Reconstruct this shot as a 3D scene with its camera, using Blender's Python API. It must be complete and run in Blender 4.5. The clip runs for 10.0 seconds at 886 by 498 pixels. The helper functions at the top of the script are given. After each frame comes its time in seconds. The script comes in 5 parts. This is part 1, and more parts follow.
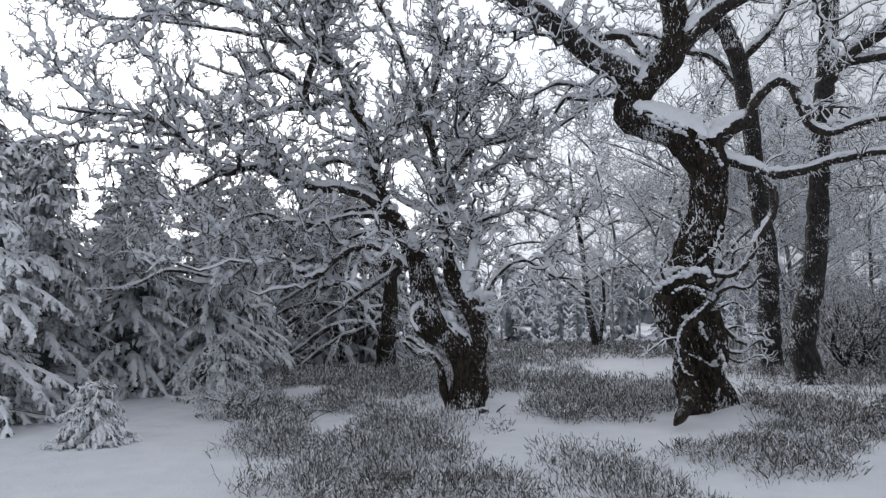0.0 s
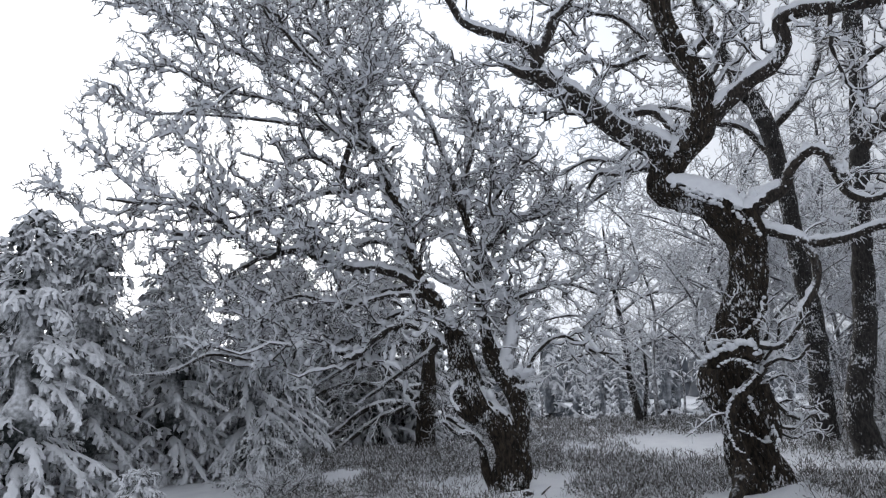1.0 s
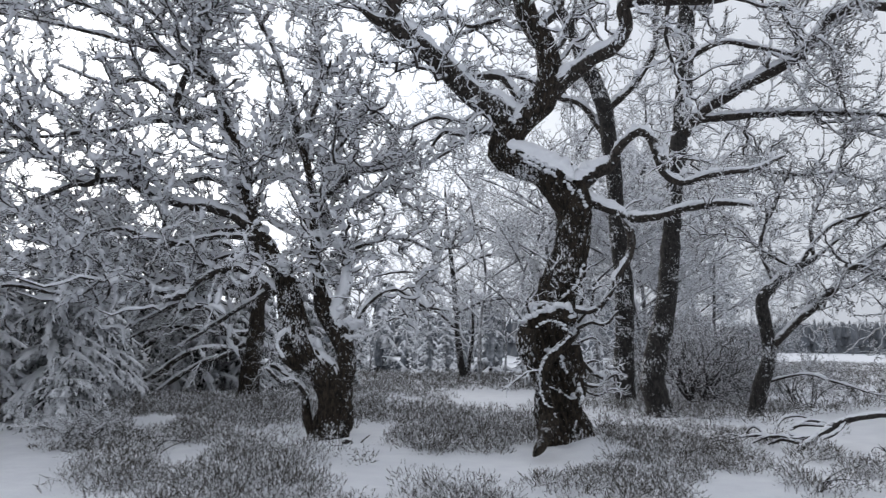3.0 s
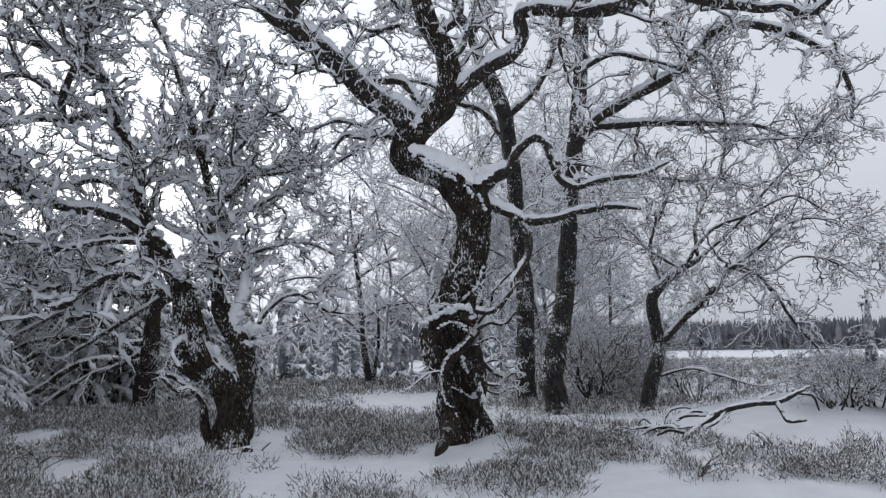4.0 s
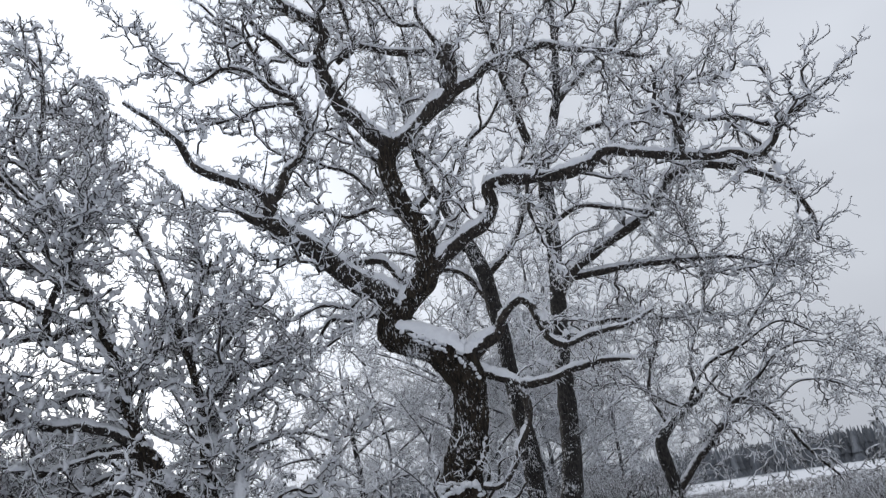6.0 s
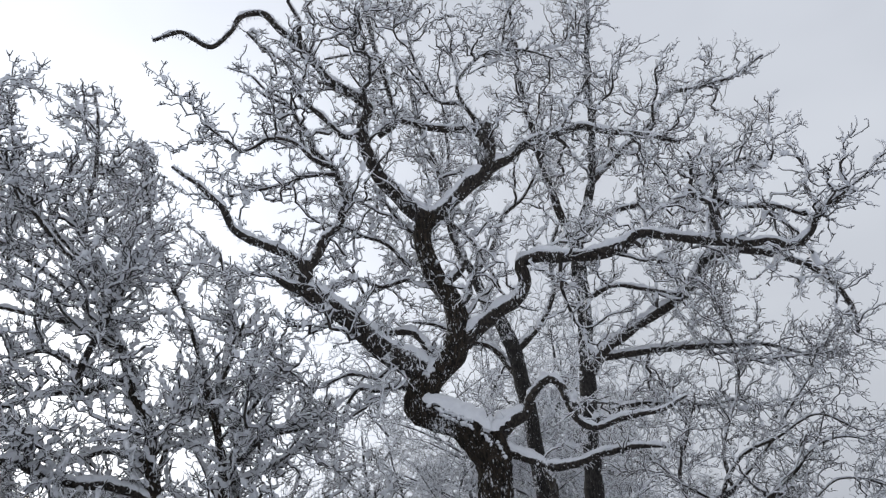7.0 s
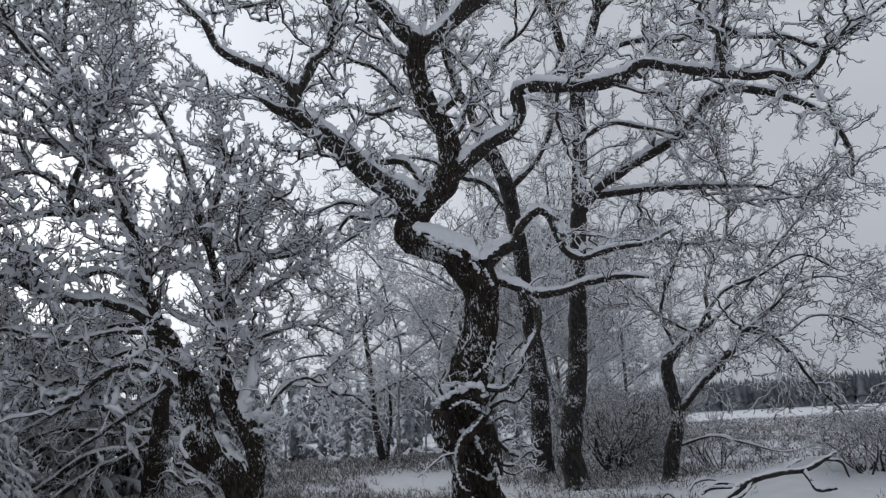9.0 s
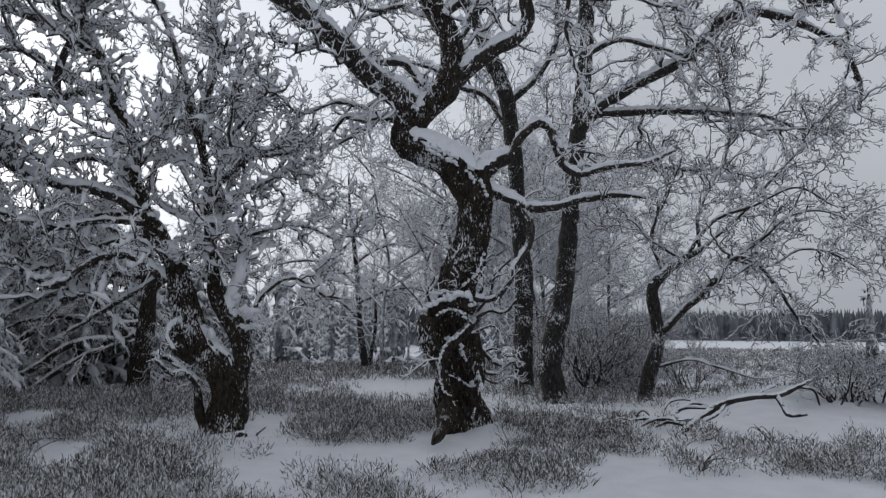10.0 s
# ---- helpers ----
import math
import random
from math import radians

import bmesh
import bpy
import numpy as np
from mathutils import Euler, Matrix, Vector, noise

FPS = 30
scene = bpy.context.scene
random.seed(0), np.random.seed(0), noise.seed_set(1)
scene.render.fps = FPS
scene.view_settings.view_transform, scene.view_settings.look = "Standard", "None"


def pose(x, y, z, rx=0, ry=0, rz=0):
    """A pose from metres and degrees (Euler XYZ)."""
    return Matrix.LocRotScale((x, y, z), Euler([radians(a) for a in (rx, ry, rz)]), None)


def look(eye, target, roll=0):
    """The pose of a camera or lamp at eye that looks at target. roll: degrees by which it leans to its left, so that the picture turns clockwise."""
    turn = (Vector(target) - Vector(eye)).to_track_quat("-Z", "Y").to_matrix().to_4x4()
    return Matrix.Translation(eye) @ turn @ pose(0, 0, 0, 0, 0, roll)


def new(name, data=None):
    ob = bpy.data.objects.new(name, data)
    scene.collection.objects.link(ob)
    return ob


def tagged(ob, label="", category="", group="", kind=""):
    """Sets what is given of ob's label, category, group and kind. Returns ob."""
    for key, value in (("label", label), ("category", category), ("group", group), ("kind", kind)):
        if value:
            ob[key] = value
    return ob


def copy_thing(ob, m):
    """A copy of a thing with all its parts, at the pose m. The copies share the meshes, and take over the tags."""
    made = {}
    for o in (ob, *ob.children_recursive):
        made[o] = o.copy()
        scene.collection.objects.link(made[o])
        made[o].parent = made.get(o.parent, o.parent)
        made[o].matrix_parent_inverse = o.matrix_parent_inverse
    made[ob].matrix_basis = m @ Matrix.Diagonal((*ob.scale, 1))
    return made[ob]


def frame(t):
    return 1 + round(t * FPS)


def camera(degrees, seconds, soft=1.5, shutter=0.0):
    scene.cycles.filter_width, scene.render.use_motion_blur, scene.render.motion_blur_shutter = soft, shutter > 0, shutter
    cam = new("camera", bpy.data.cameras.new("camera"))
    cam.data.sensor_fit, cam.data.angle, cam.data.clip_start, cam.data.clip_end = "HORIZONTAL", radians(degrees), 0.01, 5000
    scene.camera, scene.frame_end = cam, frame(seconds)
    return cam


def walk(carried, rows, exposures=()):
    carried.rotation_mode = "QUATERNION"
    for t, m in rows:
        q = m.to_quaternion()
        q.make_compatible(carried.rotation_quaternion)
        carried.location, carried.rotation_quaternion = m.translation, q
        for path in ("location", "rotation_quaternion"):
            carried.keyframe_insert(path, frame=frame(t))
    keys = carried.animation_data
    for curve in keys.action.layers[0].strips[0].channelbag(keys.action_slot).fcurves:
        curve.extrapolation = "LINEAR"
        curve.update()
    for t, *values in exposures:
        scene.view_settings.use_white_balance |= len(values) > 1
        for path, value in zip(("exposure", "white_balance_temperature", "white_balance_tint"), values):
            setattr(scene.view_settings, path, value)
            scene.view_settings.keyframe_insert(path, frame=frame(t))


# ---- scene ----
cam = camera(63.6, 10.0, soft=1.25, shutter=0.2)
PATH = [
    (0, (-0.088, -0.131, 1.601), (-0.694, 1.766, 1.792), -1.1),
    (0.5, (-0.108, -0.143, 1.633), (-0.758, 1.722, 1.948), -1.8),
    (1, (-0.105, -0.202, 1.641), (-0.786, 1.635, 2.043), -2.3),
    (1.5, (-0.139, -0.238, 1.629), (-0.84, 1.595, 2.017), 0.3),
    (2, (-0.141, -0.186, 1.6), (-0.765, 1.686, 1.924), 0.6),
    (2.5, (-0.105, -0.111, 1.608), (-0.577, 1.813, 1.884), 0.3),
    (3, (-0.064, -0.087, 1.597), (-0.326, 1.877, 1.866), 0.4),
    (3.2, (-0.043, -0.089, 1.587), (-0.232, 1.884, 1.857), 0.4),
    (4.3, (0.032, -0.174, 1.548), (0.056, 1.803, 1.846), -1.6),
    (4.5, (0.033, -0.165, 1.57), (0.062, 1.807, 1.902), -2.0),
    (5, (0.02, -0.158, 1.677), (0.079, 1.791, 2.123), -4.3),
    (5.5, (0.016, -0.206, 1.737), (0.086, 1.708, 2.313), -6.5),
    (6, (0.013, -0.242, 1.826), (0.082, 1.632, 2.521), -8.6),
    (6.2, (-0.031, -0.183, 1.815), (0.037, 1.669, 2.566), -8.5),
    (7.3, (-0.022, -0.361, 1.87), (-0.039, 1.429, 2.763), -4.1),
    (7.5, (0.0, -0.343, 1.848), (-0.045, 1.46, 2.712), -4.3),
    (8, (0.021, -0.243, 1.766), (-0.056, 1.623, 2.481), -4.0),
    (8.5, (0.04, -0.189, 1.716), (-0.04, 1.723, 2.298), -4.0),
    (9, (0.047, -0.129, 1.683), (0.03, 1.814, 2.156), -3.5),
    (9.5, (0.021, -0.052, 1.65), (0.023, 1.912, 2.025), -2.1),
    (10, (-0.013, 0.026, 1.583), (-0.01, 2.011, 1.825), 0.0),
]
EXPOSURES = [(0.0, 0.02), (3.0, 0.14), (5.0, -0.04), (6.2, -0.02), (7.5, -0.2), (8.5, -0.38), (10.0, -0.42)]
walk(cam, [(t, look(eye, target, roll)) for t, eye, target, roll in PATH], EXPOSURES)

# ---- world and sun: thin winter cloud, the low sun veiled behind the left-hand trees ----
SUN_AZ, SUN_EL = radians(-38), radians(11)
world = bpy.data.worlds.new("winter_sky")
scene.world = world
world.use_nodes = True
wn, wl = world.node_tree.nodes, world.node_tree.links
wn.clear()
sky = wn.new("ShaderNodeTexSky")
sky.sky_type = "NISHITA"
sky.sun_disc = False
sky.sun_elevation, sky.sun_rotation = SUN_EL, SUN_AZ
sky.dust_density, sky.air_density, sky.ozone_density = 8.0, 1.5, 1.0
grey = wn.new("ShaderNodeHueSaturation")
grey.inputs["Saturation"].default_value = 0.12
grey.inputs["Value"].default_value = 1.0
wl.new(sky.outputs[0], grey.inputs["Color"])
wc = wn.new("ShaderNodeTexCoord")
wm = wn.new("ShaderNodeMapping")
wm.inputs["Scale"].default_value = (1.0, 1.0, 2.2)
wl.new(wc.outputs["Generated"], wm.inputs[0])
cloud = wn.new("ShaderNodeTexNoise")
cloud.inputs["Scale"].default_value, cloud.inputs["Detail"].default_value = 1.6, 4.0
wl.new(wm.outputs[0], cloud.inputs["Vector"])
ramp = wn.new("ShaderNodeValToRGB")
ramp.color_ramp.elements[0].position, ramp.color_ramp.elements[0].color = 0.3, (4.8, 5.1, 5.75, 1)
ramp.color_ramp.elements[1].position, ramp.color_ramp.elements[1].color = 0.75, (6.1, 6.45, 7.1, 1)
wl.new(cloud.outputs[0], ramp.inputs[0])
# an overcast sky is about three times as bright overhead as at the horizon
height = wn.new("ShaderNodeSeparateXYZ")
wl.new(wc.outputs["Generated"], height.inputs[0])
dome = wn.new("ShaderNodeMapRange")
dome.inputs[1].default_value, dome.inputs[2].default_value = 0.0, 1.0
dome.inputs[3].default_value, dome.inputs[4].default_value = 1.28, 1.95
wl.new(height.outputs[2], dome.inputs[0])
# the cloud glows round the veiled sun
toward = wn.new("ShaderNodeVectorMath")
toward.operation = "DOT_PRODUCT"
toward.inputs[1].default_value = (math.sin(SUN_AZ) * math.cos(SUN_EL), math.cos(SUN_AZ) * math.cos(SUN_EL), math.sin(SUN_EL))
wl.new(wc.outputs["Generated"], toward.inputs[0])
glow = wn.new("ShaderNodeMapRange")
glow.interpolation_type = "SMOOTHSTEP"
glow.inputs[1].default_value, glow.inputs[2].default_value = 0.62, 1.0
glow.inputs[3].default_value, glow.inputs[4].default_value = 1.0, 1.6
wl.new(toward.outputs["Value"], glow.inputs[0])
both = wn.new("ShaderNodeMath")
both.operation = "MULTIPLY"
wl.new(dome.outputs[0], both.inputs[0])
wl.new(glow.outputs[0], both.inputs[1])
lit = wn.new("ShaderNodeVectorMath")
lit.operation = "SCALE"
wl.new(ramp.outputs[0], lit.inputs[0])
wl.new(both.outputs[0], lit.inputs[3])
veil = wn.new("ShaderNodeMix")
veil.data_type = "RGBA"
veil.inputs[0].default_value = 0.8
wl.new(grey.outputs[0], veil.inputs[6])
wl.new(lit.outputs[0], veil.inputs[7])
back = wn.new("ShaderNodeBackground")
back.inputs["Strength"].default_value = 0.088
wl.new(veil.outputs[2], back.inputs[0])
wout = wn.new("ShaderNodeOutputWorld")
wl.new(back.outputs[0], wout.inputs[0])

sun = new("sun", bpy.data.lights.new("sun", "SUN"))
sun.data.energy, sun.data.angle, sun.data.color = 1.5, radians(25), (1.0, 0.95, 0.88)
sun.matrix_world = look((0, 0, 30), (30 * -math.sin(SUN_AZ), -30 * math.cos(SUN_AZ), 30 - 30 * math.tan(SUN_EL)))


# ---- materials ----
def mat(name):
    m = bpy.data.materials.new(name)
    m.use_nodes = True
    return m, m.node_tree.nodes, m.node_tree.links, m.node_tree.nodes["Principled BSDF"]


def noise_at(n, l, scale, detail=4.0, stretch=(1, 1, 1), rough=0.55):
    co = n.new("ShaderNodeTexCoord")
    mp = n.new("ShaderNodeMapping")
    mp.inputs["Scale"].default_value = stretch
    tx = n.new("ShaderNodeTexNoise")
    tx.inputs["Scale"].default_value, tx.inputs["Detail"].default_value = scale, detail
    tx.inputs["Roughness"].default_value = rough
    l.new(co.outputs["Object"], mp.inputs[0])
    l.new(mp.outputs[0], tx.inputs["Vector"])
    return tx.outputs[0]


def math_node(n, l, op, a, b):
    m = n.new("ShaderNodeMath")
    m.operation = op
    for i, v in enumerate((a, b)):
        if isinstance(v, (int, float)):
            m.inputs[i].default_value = v
        else:
            l.new(v, m.inputs[i])
    return m.outputs[0]


def ramp_node(n, l, value, stops):
    r = n.new("ShaderNodeValToRGB")
    e = r.color_ramp.elements
    while len(e) < len(stops):
        e.new(0.5)
    for el, (p, c) in zip(e, stops):
        el.position, el.color = p, (*c, 1) if len(c) == 3 else c
    l.new(value, r.inputs[0])
    return r.outputs[0]


def span(n, l, value, lo, hi, a=0.0, b=1.0):
    r = n.new("ShaderNodeMapRange")
    r.interpolation_type = "SMOOTHSTEP"
    for i, v in enumerate((lo, hi, a, b), 1):
        r.inputs[i].default_value = v
    l.new(value, r.inputs[0])
    return r.outputs[0]


def blend(n, l, fac, a, b):
    m = n.new("ShaderNodeMix")
    m.data_type = "RGBA"
    for i, v in ((0, fac), (6, a), (7, b)):
        if isinstance(v, (int, float)):
            m.inputs[i].default_value = v
        elif isinstance(v, tuple):
            m.inputs[i].default_value = (*v, 1)
        else:
            l.new(v, m.inputs[i])
    return m.outputs[2]


def bump(n, l, bsdf, height, strength, dist):
    b = n.new("ShaderNodeBump")
    b.inputs["Strength"].default_value, b.inputs["Distance"].default_value = strength, dist
    l.new(height, b.inputs["Height"])
    l.new(b.outputs[0], bsdf.inputs["Normal"])


SNOW = (0.82, 0.833, 0.865)


def snow_material(name, fine=40.0, soft=5.0, depth=0.03):
    m, n, l, b = mat(name)
    big = noise_at(n, l, soft, 5)
    grain = noise_at(n, l, fine, 3)
    col = ramp_node(n, l, big, [(0.3, (0.70, 0.712, 0.75)), (0.7, (0.785, 0.80, 0.825))])
    l.new(col, b.inputs["Base Color"])
    b.inputs["Roughness"].default_value = 0.65
    b.inputs["Specular IOR Level"].default_value = 0.25
    h = math_node(n, l, "ADD", big, math_node(n, l, "MULTIPLY", grain, 0.25))
    bump(n, l, b, h, 0.6, depth)
    return m


def rimed(name, dark, mid, cover=0.0, width=0.5, grain=18.0, flecks=None, relief=0.02, stretch=(1, 1, 0.35), rime=SNOW, vary=0.0, ragged=1.1):
    """Bark or needles with snow lying on what faces up; cover: how far round it reaches (the facing at which half is white)."""
    m, n, l, b = mat(name)
    fine = noise_at(n, l, grain, 8, stretch, 0.65)
    broad = noise_at(n, l, 1.7, 3)
    bark = blend(n, l, span(n, l, fine, 0.36, 0.66), dark, mid)
    geo = n.new("ShaderNodeNewGeometry")
    sep = n.new("ShaderNodeSeparateXYZ")
    l.new(geo.outputs["Normal"], sep.inputs[0])
    jitter = math_node(n, l, "MULTIPLY", math_node(n, l, "SUBTRACT", noise_at(n, l, grain * 0.6, 4), 0.5), ragged)
    patchy = math_node(n, l, "MULTIPLY", math_node(n, l, "SUBTRACT", broad, 0.5), 0.7)
    up = math_node(n, l, "ADD", math_node(n, l, "ADD", sep.outputs[2], jitter), patchy)
    if vary:
        each = math_node(n, l, "MULTIPLY", math_node(n, l, "SUBTRACT", geo.outputs["Random Per Island"], 0.5), vary)
        up = math_node(n, l, "ADD", up, each)
    fac = span(n, l, up, cover - width / 2, cover + width / 2)
    if flecks:
        size, amount = flecks
        spots = noise_at(n, l, size, 5, (1, 1, 0.45), 0.6)
        spots = span(n, l, math_node(n, l, "ADD", spots, patchy), amount, amount + 0.05)
        clots = noise_at(n, l, size * 0.36, 6, (1, 1, 0.6), 0.65)
        clots = span(n, l, math_node(n, l, "ADD", clots, patchy), amount + 0.06, amount + 0.10)
        fac = math_node(n, l, "MAXIMUM", math_node(n, l, "MAXIMUM", fac, spots), clots)
    l.new(blend(n, l, fac, bark, rime), b.inputs["Base Color"])
    b.inputs["Roughness"].default_value = 0.8
    b.inputs["Specular IOR Level"].default_value = 0.2
    h = math_node(n, l, "ADD", fine, math_node(n, l, "MULTIPLY", fac, 0.5))
    bump(n, l, b, h, 0.8, relief)
    return m


M_SNOW = snow_material("lying_snow", 38, 2.2, 0.12)
M_PAD = snow_material("snow_pad", 60, 9.0, 0.02)
M_OAK = rimed("oak_bark", (0.007, 0.006, 0.005), (0.058, 0.045, 0.033), 0.80, 0.4, 24, (36.0, 0.605), 0.09)
M_LIMB = rimed("limb_bark", (0.014, 0.012, 0.011), (0.060, 0.050, 0.042), 0.35, 0.4, 26, (26.0, 0.61), 0.02)
M_TALL = rimed("tall_bark", (0.012, 0.011, 0.011), (0.055, 0.050, 0.046), 0.80, 0.4, 24, (38.0, 0.60), 0.05)
M_TWIG = rimed("rimed_twig", (0.04, 0.036, 0.034), (0.13, 0.12, 0.115), -0.50, 0.4, 20, None, 0.005, vary=0.6)
M_LOADED = rimed("snow_loaded_twig", (0.018, 0.016, 0.016), (0.085, 0.078, 0.076), -0.24, 0.4, 20, None, 0.005, vary=0.6)
M_BRANCH = rimed("branch_bark", (0.020, 0.018, 0.017), (0.08, 0.07, 0.064), -0.12, 0.4, 24, (30.0, 0.62), 0.008, vary=0.3)
M_THINRIME = rimed("thinly_rimed_twig", (0.026, 0.023, 0.022), (0.105, 0.098, 0.094), -0.14, 0.5, 20, None, 0.005, vary=0.9)
# paler far copies of twig and bark: frost, and haze put into the colour
M_HAZETWIG = rimed("hazed_rimed_twig", (0.11, 0.112, 0.118), (0.36, 0.363, 0.38), -0.45, 0.6, 12, None, 0.005, vary=1.3)
M_HAZEBARK = rimed("hazed_frosted_bark", (0.045, 0.044, 0.046), (0.12, 0.118, 0.12), 0.15, 0.8, 16, (16.0, 0.58), 0.01)
M_SPRUCE = rimed("snowy_needles", (0.03, 0.036, 0.034), (0.15, 0.16, 0.16), -0.1, 1.0, 30, None, 0.02, vary=0.8)
M_PLASTERED = rimed("snow_plastered_bark", (0.02, 0.018, 0.017), (0.08, 0.07, 0.06), -0.25, 0.5, 14, (12.0, 0.5), 0.03)
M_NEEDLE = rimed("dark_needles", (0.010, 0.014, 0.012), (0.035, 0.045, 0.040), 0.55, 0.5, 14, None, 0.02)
# thinly snowed needles, shade under oaks and boughs put into their darker colour
M_SHADENEEDLE = rimed("shade_dark_needles", (0.016, 0.021, 0.020), (0.08, 0.088, 0.086), 0.22, 0.9, 22, None, 0.02, vary=0.5)
# distance haze put into the pale blue-grey base colours
M_HAZEWOODS = rimed("hazed_woods", (0.10, 0.11, 0.125), (0.21, 0.222, 0.24), 1.1, 1.0, 0.5, None, 0.1, (1, 1, 0.15), vary=0.4)
# snowy needles lightened and blued: the mist is only in this colour
M_HAZESPRUCE = rimed("hazed_snowy_needles", (0.075, 0.088, 0.10), (0.18, 0.195, 0.215), 0.26, 0.9, 5, None, 0.02, vary=0.5)
M_HEATH = rimed("frosted_heather", (0.028, 0.023, 0.018), (0.11, 0.094, 0.076), 0.25, 1.1, 30, None, 0.004, vary=1.2)
M_FUZZ = rimed("frosted_undergrowth", (0.034, 0.030, 0.024), (0.14, 0.128, 0.108), 0.30, 1.2, 60, None, 0.006, (1, 1, 0.5), vary=0.7, ragged=1.6)
M_DEAD = rimed("fallen_bark", (0.012, 0.011, 0.011), (0.05, 0.043, 0.038), 0.6, 0.3, 22, None, 0.01)


# ---- mesh building ----
def unit(a):
    return a / np.maximum(np.linalg.norm(a, axis=-1, keepdims=True), 1e-9)


def wobble(p, seed, freq):
    """Smooth pseudo-noise in about -1..1 for an array of places."""
    r = np.random.RandomState(seed)
    out = np.zeros(p.shape[:-1])
    for k in range(4):
        d = unit(r.normal(size=3)) * freq * (1 + 0.6 * k)
        out += np.sin(p @ d + r.uniform(0, 6.3)) / (1 + 0.5 * k)
    return out / 2.2


class Shell:
    """Quads gathered from many tubes and strips, written out as one mesh."""

    def __init__(self):
        self.v, self.f, self.count = [], [], 0

    def grid(self, V, wrap):
        K, n, s, _ = V.shape
        idx = np.arange(K * n * s).reshape(K, n, s) + self.count
        a = idx if wrap else idx[:, :, :-1]
        nxt = np.roll(idx, -1, axis=2) if wrap else idx[:, :, 1:]
        self.f.append(np.stack([a[:, :-1], nxt[:, :-1], nxt[:, 1:], a[:, 1:]], -1).reshape(-1, 4))
        self.v.append(V.reshape(-1, 3))
        self.count += K * n * s

    def tubes(self, P, R, sides, lumps=0.0, seed=1, freq=6.0, ridges=0):
        T = unit(np.gradient(P, axis=1))
        whole = unit(P[:, -1] - P[:, 0])
        ref = np.where(np.abs(whole[:, 1:2]) > 0.75, np.array([[1.0, 0, 0]]), np.array([[0, 1.0, 0]]))
        N1 = unit(np.cross(np.broadcast_to(ref[:, None], T.shape), T))
        N2 = np.cross(T, N1)
        a = np.linspace(0, 2 * math.pi, sides, endpoint=False)
        ring = np.cos(a)[:, None] * N1[:, :, None] + np.sin(a)[:, None] * N2[:, :, None]
        V = P[:, :, None] + R[:, :, None, None] * ring
        if lumps:
            w = wobble(V, seed, freq) + 0.5 * wobble(V, seed + 1, freq * 2.7)
            if ridges:
                turn = ridges * 0.5 * (a + 0.45 * P[:, :, 2:3]) + 1.6 * wobble(V, seed + 2, freq * 1.3)
                w = w + 0.75 * np.abs(np.sin(turn)) - 0.4 + 0.25 * wobble(V, seed + 3, freq * 6)
            V = V + ring * (w * lumps * R[:, :, None])[..., None]
        self.grid(V, True)

    def cap(self, P, R, rng, deep):
        """A pad of snow along the upper side of one limb."""
        T = unit(np.gradient(P, axis=0))
        level = np.hypot(T[:, 0], T[:, 1])
        U = unit(np.array([0, 0, 1.0]) - T[:, 2:3] * T)
        S = np.cross(T, U)
        lump = 0.7 + 0.55 * wobble(P, int(rng.randint(1000)), 7.0) + 0.5 * wobble(P, int(rng.randint(1000)), 23.0)
        thick = np.minimum(deep, 0.015 + 0.55 * R) * np.clip((level - 0.42) / 0.4, -0.5, 1) * lump - 0.004
        a = np.linspace(-1.25, 1.25, 11)
        rad = R[:, None] * (0.93 - 0.6 * np.clip((0.5 - level) / 0.15, 0, 1))[:, None] + (thick[:, None] + 0.06 * R[:, None]) * np.cos(a * 1.25)
        V = P[:, None] + rad[..., None] * (np.cos(a)[None, :, None] * U[:, None] + np.sin(a)[None, :, None] * S[:, None])
        V = V + 0.020 * (wobble(V, 5, 21.0) + 0.8 * wobble(V, 6, 43.0) + 0.8 * wobble(V, 7, 75.0))[..., None] * U[:, None]
        self.grid(V[None], False)

    def ridge(self, P, R, rng, sides=4):
        """Lumpy snow lying along the tops of thin branches."""
        fat = R * rng.uniform(0.35, 1.35, R.shape)
        fat[:, 0] *= 0.3
        fat[:, -1] *= 0.8
        self.tubes(P + np.array([0, 0, 1.0]) * (0.75 * R)[..., None], fat, sides)

    def fronds(self, P, W, rng, sag=0.35):
        """Flat serrated sprays with a raised midrib, their sides hanging."""
        T = unit(np.gradient(P, axis=1))
        S = unit(np.cross(T, np.array([0, 0, 1.0])) + 1e-4)
        N = np.cross(S, T)
        n = P.shape[1]
        tooth = np.where(np.arange(n) % 2 == 0, 0.5, 1.15)
        tooth[-1] = 0.12
        l = W * tooth * rng.uniform(0.6, 1.3, W.shape)
        r = W * np.roll(tooth, 0) * rng.uniform(0.6, 1.3, W.shape)
        fwd = T * (0.7 * W)[..., None]
        left = P - S * l[..., None] - N * (sag * l)[..., None] + fwd * tooth[:, None]
        right = P + S * r[..., None] - N * (sag * r)[..., None] + fwd * tooth[:, None]
        self.grid(np.stack([left, P + N * (0.25 * W)[..., None], right], 2), False)

    def mesh(self, name):
        v = np.concatenate(self.v).astype(np.float32)
        f = np.concatenate(self.f).astype(np.int32)
        me = bpy.data.meshes.new(name)
        me.vertices.add(len(v))
        me.vertices.foreach_set("co", v.ravel())
        me.loops.add(f.size)
        me.loops.foreach_set("vertex_index", f.ravel())
        me.polygons.add(len(f))
        me.polygons.foreach_set("loop_start", np.arange(0, f.size, 4, dtype=np.int32))
        me.polygons.foreach_set("use_smooth", np.ones(len(f), dtype=bool))
        me.update(calc_edges=True)
        return me


